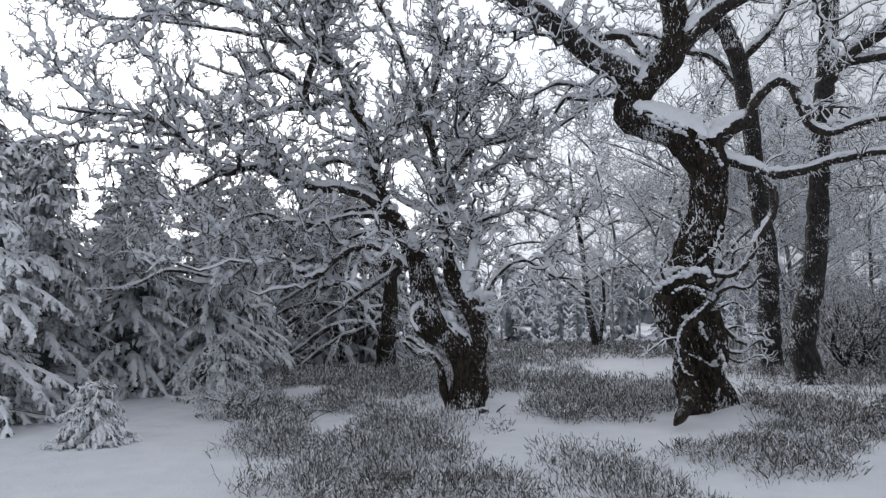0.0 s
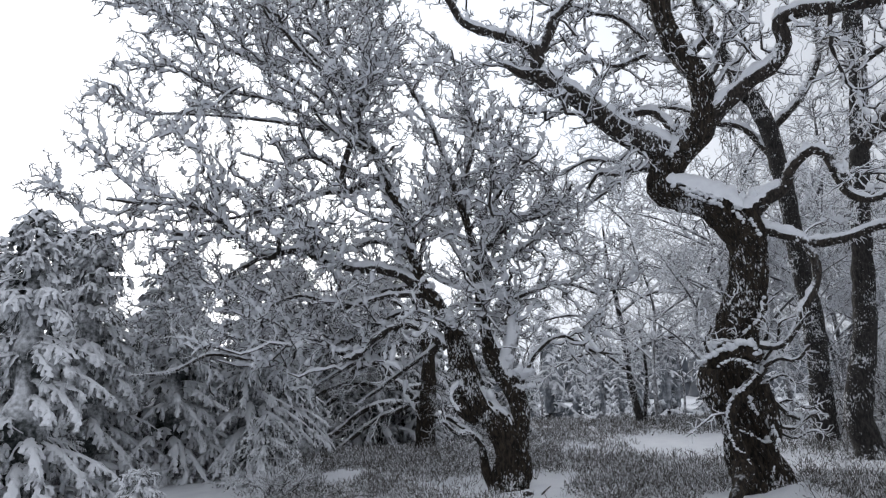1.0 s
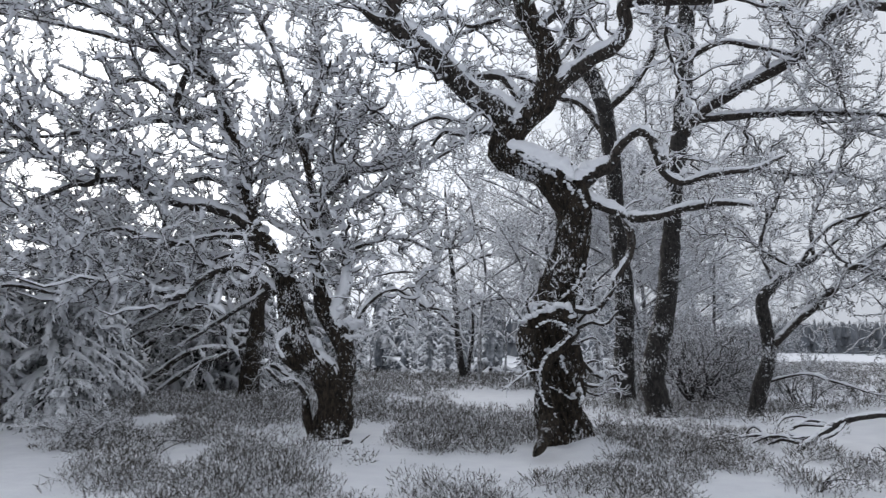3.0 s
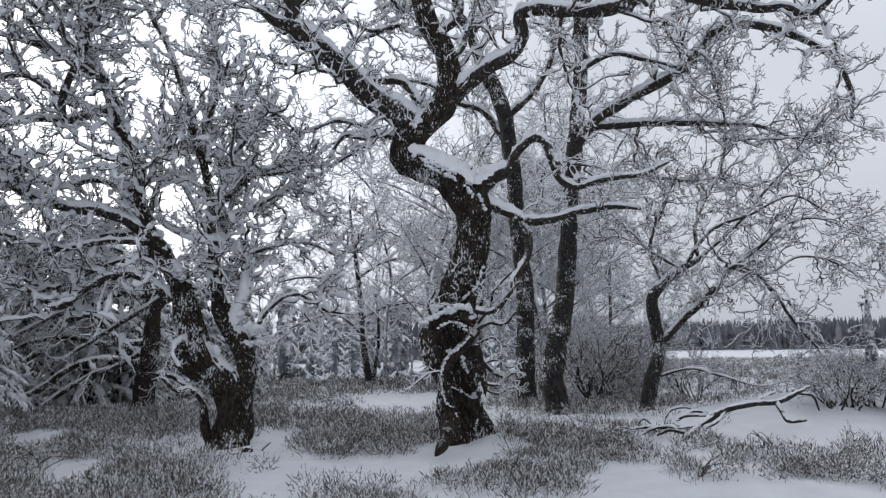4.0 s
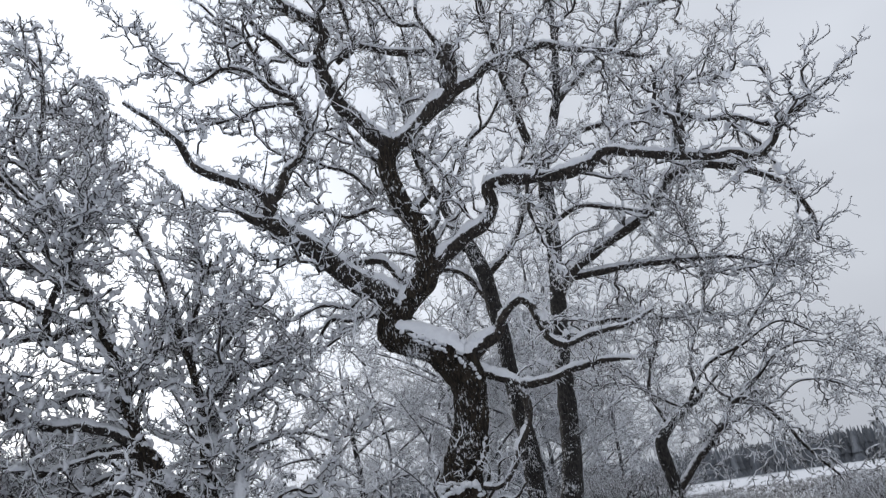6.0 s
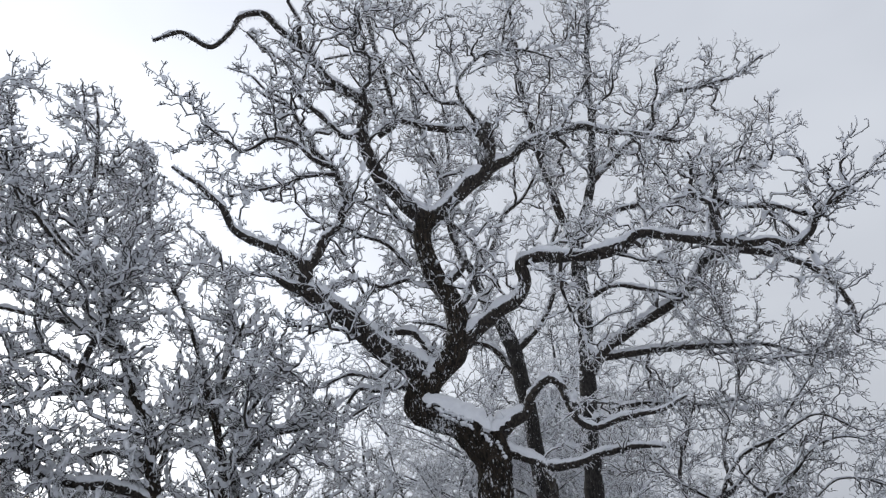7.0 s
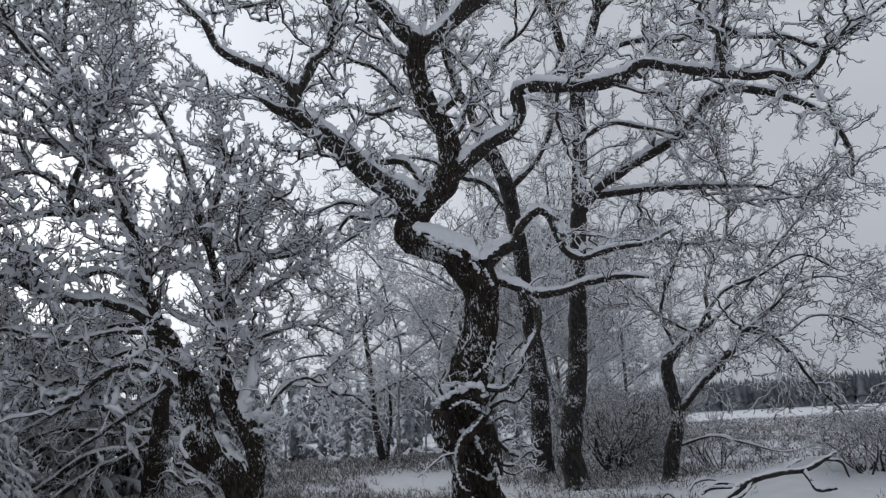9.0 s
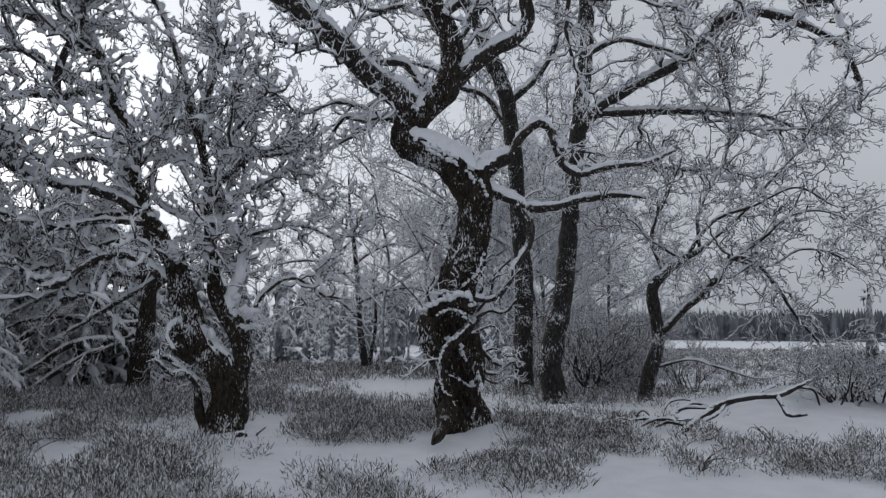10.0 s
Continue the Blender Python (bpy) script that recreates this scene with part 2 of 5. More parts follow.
def part(name, shell, material, parent=None, label="", kind=""):
    ob = new(name, shell.mesh(name))
    ob.data.materials.append(material)
    if parent is not None:
        ob.parent = parent
    return tagged(ob, label=label, kind=kind)


def thing(name, x, y, label, category, group="", z=0.0, turn=0.0):
    ob = new(name)
    ob.empty_display_size = 0.3
    ob.matrix_world = pose(x, y, z, 0, 0, turn)
    return tagged(ob, label=label, category=category, group=group)


def spline(points, m):
    """Smooth resampling of control points (any columns) to m even steps."""
    p = np.array(points, float)
    q = np.vstack([2 * p[0] - p[1], p, 2 * p[-1] - p[-2]])
    out = []
    for i in range(1, len(q) - 2):
        t = np.linspace(0, 1, 12, endpoint=False)[:, None]
        a, b, c, d = q[i - 1], q[i], q[i + 1], q[i + 2]
        out.append(0.5 * (2 * b + (c - a) * t + (2 * a - 5 * b + 4 * c - d) * t ** 2 + (3 * b - a - 3 * c + d) * t ** 3))
    out = np.vstack(out + [p[-1:]])
    L = np.concatenate([[0], np.cumsum(np.linalg.norm(np.diff(out[:, :3], axis=0), axis=1))])
    s = np.linspace(0, L[-1], m)
    return np.stack([np.interp(s, L, out[:, k]) for k in range(p.shape[1])], 1)


def sprout(P, R, K, n, length, radius, rng, spread=(30, 75), wiggle=0.3, up=0.05, lo=0.15, flat=0.0, weight=None, skin=0.0, kink=1.5):
    """K side shoots from the parents P (M, m, 3) with radii R: places (K, n, 3) and radii (K, n)."""
    L = np.linalg.norm(np.diff(P, axis=1), axis=2).sum(1)
    L = L if weight is None else L * weight
    who = rng.choice(len(P), K, p=L / L.sum())
    s = (lo + (1 - lo) * rng.uniform(0, 1, K) ** 0.85) * (P.shape[1] - 1.001)
    i = s.astype(int)
    fr = (s - i)[:, None]
    base = P[who, i] * (1 - fr) + P[who, i + 1] * fr
    r_par = R[who, i]
    T = unit(P[who, i + 1] - P[who, i])
    side = unit(np.cross(T, rng.normal(size=(K, 3))))
    side[:, 2] *= 1 - flat
    ang = np.radians(rng.uniform(spread[0], spread[1], K))[:, None]
    d = unit(T * np.cos(ang) + unit(side) * np.sin(ang))
    base = base + d * (skin * r_par)[:, None]
    step = (rng.uniform(length[0], length[1], K) * (1.1 - 0.45 * s / (P.shape[1] - 1)) / (n - 1))[:, None]
    pts = [base]
    for _ in range(n - 1):
        d = unit(d + 0.55 * wiggle * rng.normal(size=(K, 3)) + np.array([0, 0, up]))
        pts.append(pts[-1] + unit(d + kink * wiggle * rng.normal(size=(K, 3))) * step * rng.uniform(0.6, 1.4, (K, 1)))
    r0 = np.minimum(rng.uniform(0.8, 1.2, K) * radius[0], np.maximum(r_par * 0.8, radius[1]))
    R2 = r0[:, None] + (radius[1] - r0)[:, None] * np.linspace(0, 1, n)[None]
    R2[:, -1] *= 0.75
    return np.stack(pts, 1), R2


def even(P, R, K, cell, rng, clear=0.0, outline=None):
    """K of the shoots within the crown's outline, chosen so that crowded places lose the most."""
    high = P[:, 0, 2] > clear
    if outline is not None:
        edge = np.array(outline)
        high &= P[:, -1, 2] < np.interp(P[:, -1, 0], edge[:, 0], edge[:, 1])
    P, R = P[high], R[high]
    key = np.floor(P[:, -1] / cell).astype(int)
    _, inv, count = np.unique(key, axis=0, return_inverse=True, return_counts=True)
    w = 1.0 / count[inv.ravel()] ** 1.1
    pick = rng.choice(len(P), min(K, len(P)), replace=False, p=w / w.sum())
    return P[pick], R[pick]


def join(*sets):
    """Parents of several levels, brought to one number of steps."""
    m = max(p.shape[1] for p, _ in sets)
    ps, rs = [], []
    for p, r in sets:
        x = np.linspace(0, p.shape[1] - 1, m)
        i = np.minimum(x.astype(int), p.shape[1] - 2)
        f = x - i
        ps.append(p[:, i] * (1 - f)[None, :, None] + p[:, i + 1] * f[None, :, None])
        rs.append(r[:, i] * (1 - f) + r[:, i + 1] * f)
    return np.concatenate(ps), np.concatenate(rs)


# ---- trees ----
class Tree:
    def __init__(self, name, x, y, label, seed, bark, category="tree", z=0.0):
        self.ob = thing(name, x, y, label, category, z=z)
        self.rng = np.random.RandomState(seed)
        self.seed, self.bark, self.guides, self.radii, self.dense = seed, bark, [], [], []
        self.limb_bark = M_HAZEBARK if bark is M_HAZEBARK else M_LIMB

    def wood(self, name, *points, fine=1.0, snow=0.09, material=None, lumps=0.10, ridges=0, bears=True, dense=1.0):
        """One trunk, stem or limb through control points (x, y, z, radius), with the snow that lies on it."""
        p = np.array(points)
        L = np.linalg.norm(np.diff(p[:, :3], axis=0), axis=1).sum()
        big = name == "trunk"
        snow = 0 if name == "root" else snow
        m = int(np.clip(L * (26 if big else 14) * fine, 14, 190))
        q = spline(points, m)
        P, R = q[:, :3].copy(), np.maximum(q[:, 3], 0.006)
        if not big:
            P += (np.stack([wobble(P, self.seed + k, 5.0) for k in range(3)], 1) * np.minimum(0.35 * R, 0.03)[:, None])
        end = P[-1] + unit(P[-1] - P[-2]) * R[-1] * 0.4
        sh = Shell()
        sh.tubes(np.vstack([P, end])[None], np.append(R, R[-1] * 0.15)[None], (72 if ridges else 10 if fine < 0.5 else 28) if big else (14 if R[0] > 0.08 else 9), 0.17 if ridges else lumps, self.seed + len(self.guides), 5.0 if big else 9.0, ridges)
        ob = part(name, sh, material or (self.bark if big or name in ("stem", "root", "burl", "ridge") else self.limb_bark), self.ob)
        if snow:
            pad = Shell()
            pad.cap(P, R, self.rng, snow)
            part("snow", pad, M_PAD, ob, "white snow lying along the upper side")
        if name == "shoot":
            # short rimed sprigs on a shoot from the trunk
            c = sprout(P[None], R[None], int(16 * L) + 4, 4, (0.12, 0.35), (0.011, 0.010), self.rng, (30, 75), 0.4, 0.02, 0.1)
            tw = Shell()
            tw.tubes(*c, 3)
            part("twig", tw, M_TWIG, ob, "short rimed twigs", "stuff")
        if name != "root" and bears:
            g = spline(q, 24)
            self.guides.append(g[:, :3])
            self.radii.append(g[:, 3])
            self.dense.append(dense)
        return ob

    def clump(self, parent, x, y, z, size, count, flat=0.6):
        """Lumps of snow caught on the wood."""
        r = self.rng
        sh = Shell()
        u, v = np.linspace(0, math.pi, 9), np.linspace(0, 2 * math.pi, 14, endpoint=False)
        ball = np.stack([np.sin(u)[:, None] * np.cos(v), np.sin(u)[:, None] * np.sin(v), np.cos(u)[:, None] + 0 * v], -1)[::-1]
        for k in range(count):
            c = np.array([x, y, z]) + r.normal(0, 0.5, 3) * size * np.array([1, 0.4, 0.5])
            s = size * r.uniform(0.35, 0.75)
            V = c + ball * s * np.array([1, 0.8, flat])
            V = V + ball * (0.42 * s * (wobble(V, 31 + k, 17.0) + 0.8 * wobble(V, 32 + k, 45.0)))[..., None]
            sh.grid(V[None], True)
        part("snow", sh, M_PAD, parent, "clotted snow on rough bark", "stuff")

    def streak(self, parent, size, step, *points, flat=0.8):
        """A broken line of clotted snow caught in a fold of the bark."""
        r = self.rng
        p = np.array(points)
        L = np.linalg.norm(np.diff(p, axis=0), axis=1).sum()
        q = spline([tuple(v) + (size,) for v in points], max(4, int(L / step)))
        q = q[wobble(q[:, :3] + 3.0, 37, 14.0) > -0.35]
        u, v = np.linspace(0, math.pi, 6), np.linspace(0, 2 * math.pi, 9, endpoint=False)
        ball = np.stack([np.sin(u)[:, None] * np.cos(v), np.sin(u)[:, None] * np.sin(v), np.cos(u)[:, None] + 0 * v], -1)[::-1]
        sh = Shell()
        for k, c in enumerate(q):
            V = c[:3] + r.normal(0, 0.35, 3) * size + ball * size * r.uniform(0.35, 1.1, 3) * np.array([1, 1, flat])
            sh.grid((V + ball * (0.5 * size * wobble(V, 41 + k, 30.0))[..., None])[None], True)
        part("snow", sh, M_PAD, parent, "clotted snow in the folds of the bark", "stuff")

    def crown(self, bough, first, second, third, reach=1.0, up=0.06, skip=1, material=None, thick=1.0, droop=0.0, single=True, clear=0.0, clots=0.0, outline=None, twig=None):
        """Boughs, branches, branchlets and rimed twigs; the counts are per metre of the wood that bears them."""
        rng = self.rng

        def metres(q):
            return np.linalg.norm(np.diff(q, axis=1), axis=2).sum()

        G, GR = np.array(self.guides[skip:]), np.array(self.radii[skip:])
        D = np.array(self.dense[skip:])
        n = max(2, int(bough * metres(G)))
        o = sprout(G, GR, n * 3, 12, (1.2 * reach, 2.9 * reach), (0.046 * thick, 0.020 * thick), rng, (30, 70), 0.27, up * 1.2, 0.2, 0.0, D)
        o = even(*o, n, 1.3, rng, clear, outline)
        G2, GR2 = join((G, GR), o)
        n = int(first * metres(G2))
        a = sprout(G2, GR2, n * 3, 9, (0.6 * reach, 1.7 * reach), (0.025 * thick, 0.0125 * thick), rng, (28, 68), 0.33, up, 0.12, 0.0, np.append(D, np.ones(len(o[0]))))
        a = even(*a, n, 0.9, rng, clear, outline)
        n = int(second * metres(a[0]))
        b = sprout(*join(a, o), n * 2, 6, (0.24 * reach, 0.70 * reach), (0.0175 * thick, 0.012 * thick), rng, (25, 65), 0.34, up - droop, 0.1)
        b = even(*b, n, 0.5, rng, clear, outline)
        n = int(third * metres(b[0]))
        c = sprout(*join(a, b), n * 2, 3 if single else 2, (0.06 * reach, 0.20 * reach), (0.0105 * thick, 0.0125 * thick), rng, (30, 75), 0.34, up - droop, 0.1)
        c = even(*c, n, 0.4, rng, clear, outline)
        mat_ = material or twig or M_TWIG
        if single:
            for q, sides, bark in ((o, 8, M_BRANCH), (a, 5, M_BRANCH)):
                for k in range(len(q[0])):
                    sh = Shell()
                    sh.tubes(q[0][k:k + 1], q[1][k:k + 1], sides, 0.12, self.seed + k, 11.0)
                    part("branch", sh, material or bark, self.ob)
        else:
            sh = Shell()
            sh.tubes(*o, 5)
            sh.tubes(*a, 4)
            part("inner_crown", sh, mat_, self.ob, "crooked branches carrying snow", "stuff")
        if single and material is not M_THINRIME:
            hoar = Shell()
            hoar.tubes(*sprout(G, GR, int(55 * metres(G)), 2, (0.03, 0.13), (0.009, 0.006), rng, (50, 90), 0.0, 0.0, 0.02, 0.0, None, 0.85), 3)
            part("hoar_frost", hoar, M_PAD, self.ob, "spiky hoar frost along the limbs", "stuff")
        snow = Shell()
        light = 0.55 if material is M_THINRIME else 1.0
        snow.ridge(o[0], o[1] * light, rng, 5)
        snow.ridge(a[0], a[1] * light, rng, 3)
        if clots:
            # fluffy clots of snow caught in the forks
            Q, QR = join(a, o)
            k = int(clots * metres(a[0]))
            who, at = rng.randint(0, len(Q), k), rng.randint(1, Q.shape[1] - 3, k)
            C = np.stack([Q[who, at + j] for j in range(3)], 1)
            C = np.stack([C[:, 0], C[:, 0] * 0.6 + C[:, 1] * 0.4, C[:, 1], C[:, 1] * 0.3 + C[:, 2] * 0.7], 1)
            size = rng.uniform(0.02, 0.062, (k, 1)) * np.array([[0.25, 1.0, 0.9, 0.2]]) * rng.uniform(0.7, 1.3, (k, 4))
            C = C + np.array([0, 0, 0.7]) * size[..., None] + rng.normal(0, 0.012, C.shape)
            snow.tubes(C, size, 5, 0.3, self.seed, 40.0)
        if single:
            part("crown_snow", snow, M_PAD, self.ob, "loose snow caught along the branches", "stuff")
        twigs = Shell()
        twigs.tubes(*b, 3)
        twigs.tubes(*c, 3)
        part("crown", twigs, mat_, self.ob, "fine twigs thick with white rime", "stuff")



main_oak = Tree("oak_tree", 0.36, 11.70, "old gnarled oak with twisted dark trunk and snow-laden limbs", 11, M_OAK)
trunk_of_main_oak = main_oak.wood("trunk", (-0.02, 0.00, -0.04, 0.486), (-0.05, 0.00, 0.22, 0.419), (-0.11, 0.00, 0.49, 0.372), (-0.14, 0.00, 0.98, 0.333), (-0.26, 0.00, 1.48, 0.379), (-0.27, 0.00, 1.94, 0.361), (-0.10, 0.00, 2.40, 0.315), (0.07, 0.00, 2.91, 0.279), (0.17, 0.00, 3.38, 0.262), (0.17, 0.00, 3.86, 0.283), (-0.07, 0.00, 4.34, 0.313), (-0.51, 0.00, 4.61, 0.286), (-0.89, 0.00, 4.80, 0.259), (-0.95, 0.00, 5.03, 0.241), (-0.80, 0.00, 5.26, 0.235), (-0.66, 0.00, 5.46, 0.15), ridges=16, snow=0.03)
main_oak.wood("stem", (-0.95, 0.00, 4.98, 0.200), (-0.82, 0.00, 5.22, 0.236), (-0.57, 0.00, 5.50, 0.246), (-0.28, 0.00, 5.82, 0.230), (-0.17, 0.00, 6.24, 0.212), (-0.25, 0.00, 6.68, 0.194), (-0.51, 0.00, 7.15, 0.187), (-0.64, 0.00, 7.68, 0.179), (-0.67, 0.00, 8.22, 0.183), (-0.54, 0.00, 8.51, 0.195))
main_oak.wood("limb", (-0.57, 0.00, 8.44, 0.184), (-1.00, -0.12, 8.81, 0.163), (-1.38, -0.24, 9.25, 0.143), (-1.61, -0.35, 9.76, 0.123), (-1.72, -0.44, 10.24, 0.113), (-1.58, -0.55, 10.80, 0.104), (-1.86, -0.62, 11.08, 0.099), (-2.22, -0.71, 11.31, 0.094), (-2.48, -0.79, 11.66, 0.083), (-2.78, -0.89, 12.12, 0.079), (-3.23, -1.00, 12.52, 0.074), (-3.57, -1.10, 12.96, 0.063), (-4.01, -1.19, 12.86, 0.056), (-4.19, -1.26, 12.39, 0.049), (-4.50, -1.35, 11.97, 0.048), (-4.86, -1.43, 12.13, 0.043), (-5.13, -1.49, 12.28, 0.043), (-5.57, -1.60, 12.02, 0.031))
main_oak.wood("limb", (-0.54, 0.00, 8.46, 0.173), (-0.26, 0.07, 8.66, 0.153), (0.17, 0.19, 9.16, 0.157), (0.59, 0.30, 9.58, 0.184), (0.76, 0.39, 10.15, 0.166), (0.79, 0.50, 10.85, 0.153))
main_oak.wood("limb", (0.77, 0.46, 10.62, 0.109), (0.20, 0.61, 10.91, 0.086), (-0.52, 0.80, 11.18, 0.075), (-1.04, 0.94, 11.55, 0.070), (-1.24, 1.08, 12.38, 0.066), (-1.44, 1.26, 13.46, 0.063), (-1.67, 1.47, 14.84, 0.059), (-1.87, 1.66, 16.21, 0.047))
main_oak.wood("limb", (0.67, 0.32, 9.64, 0.139), (1.17, 0.50, 9.97, 0.107), (1.59, 0.66, 10.39, 0.097), (2.12, 0.83, 10.67, 0.087), (2.93, 1.08, 10.99, 0.084), (3.72, 1.33, 10.99, 0.073), (4.53, 1.58, 10.99, 0.061), (5.30, 1.82, 10.86, 0.055))
main_oak.wood("limb", (-0.89, 0.00, 5.47, 0.238), (-1.40, -0.28, 5.73, 0.206), (-1.75, -0.50, 6.01, 0.195), (-2.10, -0.73, 6.28, 0.164), (-2.44, -0.95, 6.54, 0.164), (-2.68, -1.10, 6.69, 0.134), (-2.99, -1.27, 6.76, 0.067), (-3.20, -1.40, 6.88, 0.038))
main_oak.wood("limb", (-2.70, -1.10, 6.71, 0.125), (-2.66, -1.15, 7.10, 0.107), (-2.86, -1.18, 7.26, 0.083), (-3.26, -1.23, 7.49, 0.079), (-3.84, -1.31, 7.83, 0.070), (-4.14, -1.38, 8.33, 0.062), (-4.50, -1.43, 8.73, 0.052), (-4.98, -1.50, 9.12, 0.032), dense=0.12)
main_oak.wood("limb", (-2.63, -1.15, 7.07, 0.097), (-2.32, -1.05, 7.69, 0.084), (-2.08, -0.99, 8.04, 0.071), (-2.03, -0.92, 8.69, 0.073), (-2.24, -0.85, 9.21, 0.064), (-2.59, -0.79, 9.67, 0.071), (-2.71, -0.74, 10.10, 0.056), (-2.95, -0.69, 10.51, 0.046), (-3.11, -0.65, 10.89, 0.041), (-3.59, -0.59, 11.23, 0.030), (-3.84, -0.55, 11.51, 0.024))
main_oak.wood("limb", (-0.10, 0.00, 5.89, 0.150), (0.18, -0.09, 6.09, 0.130), (0.47, -0.19, 6.33, 0.120), (0.83, -0.30, 6.52, 0.120), (1.03, -0.38, 6.79, 0.121), (1.00, -0.48, 7.16, 0.111), (1.34, -0.57, 7.17, 0.111), (1.95, -0.74, 7.07, 0.110), (2.50, -0.89, 7.04, 0.120), (2.83, -0.98, 7.10, 0.100), (3.03, -1.05, 7.21, 0.085), (3.49, -1.19, 7.06, 0.080), (4.04, -1.36, 6.85, 0.079), (4.42, -1.49, 6.69, 0.074), (4.88, -1.64, 6.61, 0.069), (5.21, -1.77, 6.43, 0.064), (5.45, -1.86, 6.61, 0.055), (5.62, -1.96, 6.89, 0.045), (5.97, -2.08, 7.09, 0.036), (6.28, -2.20, 7.29, 0.026))
main_oak.wood("limb", (4.17, -1.39, 6.84, 0.060), (4.27, -1.45, 7.20, 0.050), (4.22, -1.50, 7.55, 0.046), (4.55, -1.57, 7.32, 0.040), (5.12, -1.68, 7.20, 0.036), (5.62, -1.79, 6.93, 0.031), (6.18, -1.89, 7.18, 0.021))
main_oak.wood("limb", (0.20, 0.00, 4.22, 0.194), (0.55, -0.09, 4.47, 0.135), (0.80, -0.15, 4.57, 0.097), (0.94, -0.22, 4.84, 0.077), (1.18, -0.29, 5.04, 0.077), (1.39, -0.34, 4.94, 0.077), (1.47, -0.42, 4.58, 0.076), (1.59, -0.49, 4.28, 0.066), (1.83, -0.55, 4.13, 0.056), (2.31, -0.67, 4.25, 0.047), (2.82, -0.79, 4.27, 0.042), (3.24, -0.90, 4.43, 0.024), dense=0.22)
main_oak.wood("limb", (0.26, 0.00, 4.00, 0.113), (0.53, -0.10, 3.90, 0.084), (0.79, -0.19, 3.80, 0.084), (1.08, -0.31, 3.65, 0.083), (1.45, -0.44, 3.64, 0.069), (1.92, -0.62, 3.72, 0.059), (2.20, -0.73, 3.76, 0.050), (2.48, -0.84, 3.74, 0.041), (2.87, -1.00, 3.65, 0.022), dense=0.25)
main_oak.wood("limb", (0.93, -0.26, 3.71, 0.065), (1.04, -0.31, 3.38, 0.069), (1.00, -0.37, 3.03, 0.064), (0.75, -0.44, 2.64, 0.058), (0.58, -0.51, 2.28, 0.044), (0.32, -0.57, 2.01, 0.044), (0.08, -0.63, 1.72, 0.039), (-0.27, -0.71, 1.48, 0.035), (-0.38, -0.76, 1.19, 0.026), bears=False)
main_oak.wood("limb", (-0.95, 0.00, 5.06, 0.077), (-1.26, 0.11, 5.25, 0.054), (-1.66, 0.25, 5.26, 0.045), (-2.07, 0.38, 5.35, 0.035), (-2.33, 0.52, 5.01, 0.025), (-2.41, 0.60, 4.80, 0.015))
main_oak.wood("limb", (-0.76, 0.00, 5.36, 0.068), (-1.18, 0.21, 5.73, 0.050), (-1.69, 0.45, 5.55, 0.041), (-2.22, 0.66, 5.72, 0.031), (-2.81, 0.90, 5.59, 0.021))
main_oak.wood("limb", (-0.63, 0.00, 5.70, 0.090), (-1.02, 0.29, 6.26, 0.072), (-1.67, 0.61, 6.48, 0.053), (-2.12, 0.90, 7.09, 0.044), (-1.80, 1.12, 7.51, 0.040), (-1.24, 1.40, 7.83, 0.035))
main_oak.wood("limb", (-0.49, 0.00, 6.98, 0.083), (0.03, 0.23, 7.56, 0.075), (-0.13, 0.43, 8.28, 0.066), (-0.23, 0.69, 9.34, 0.052), (-0.34, 0.92, 10.33, 0.043), (-0.65, 1.20, 11.61, 0.039), (-0.78, 1.50, 13.16, 0.035))
main_oak.wood("limb", (-1.60, -0.46, 10.28, 0.079), (-2.06, -0.58, 10.11, 0.056), (-2.47, -0.72, 10.52, 0.051), (-2.89, -0.87, 11.00, 0.046), (-3.09, -1.01, 11.61, 0.035), (-3.52, -1.15, 11.98, 0.030), (-3.85, -1.26, 12.35, 0.024))
main_oak.wood("burl", (0.13, -0.88, 1.97, 0.086), (-0.09, -0.85, 2.08, 0.137), (-0.35, -0.82, 2.09, 0.138), (-0.50, -0.80, 1.96, 0.112), (-0.58, -0.78, 1.70, 0.078), bears=False, snow=0)
main_oak.wood("burl", (-0.60, -0.91, 1.87, 0.128), (-0.63, -0.89, 1.62, 0.154), (-0.56, -0.86, 1.35, 0.111), bears=False, snow=0)
main_oak.wood("ridge", (0.09, -1.08, 1.77, 0.076), (-0.11, -1.07, 1.56, 0.067), (-0.24, -1.06, 1.39, 0.055), (-0.32, -1.06, 1.14, 0.046), (-0.26, -1.04, 0.79, 0.046), (-0.14, -1.03, 0.47, 0.034), bears=False, snow=0)
main_oak.wood("ridge", (-0.17, -0.44, 1.05, 0.058), (-0.01, -0.41, 0.76, 0.067), (0.11, -0.39, 0.55, 0.054), bears=False, snow=0)
main_oak.wood("ridge", (0.12, -0.73, 1.62, 0.087), (0.19, -0.73, 1.19, 0.096), (0.17, -0.73, 0.84, 0.078), bears=False, snow=0)
main_oak.wood("shoot", (0.13, -0.97, 2.16, 0.047), (0.35, -1.04, 2.12, 0.038), (0.53, -1.13, 2.26, 0.034), (0.77, -1.27, 2.54, 0.021), bears=False)
main_oak.wood("shoot", (0.16, -0.81, 1.87, 0.039), (0.34, -0.93, 1.97, 0.034), (0.55, -1.05, 1.93, 0.025), (0.72, -1.21, 2.11, 0.017), bears=False)
main_oak.wood("shoot", (0.21, -0.73, 1.40, 0.035), (0.40, -0.62, 1.19, 0.031), (0.65, -0.52, 1.11, 0.022), (0.82, -0.43, 0.94, 0.013), bears=False)
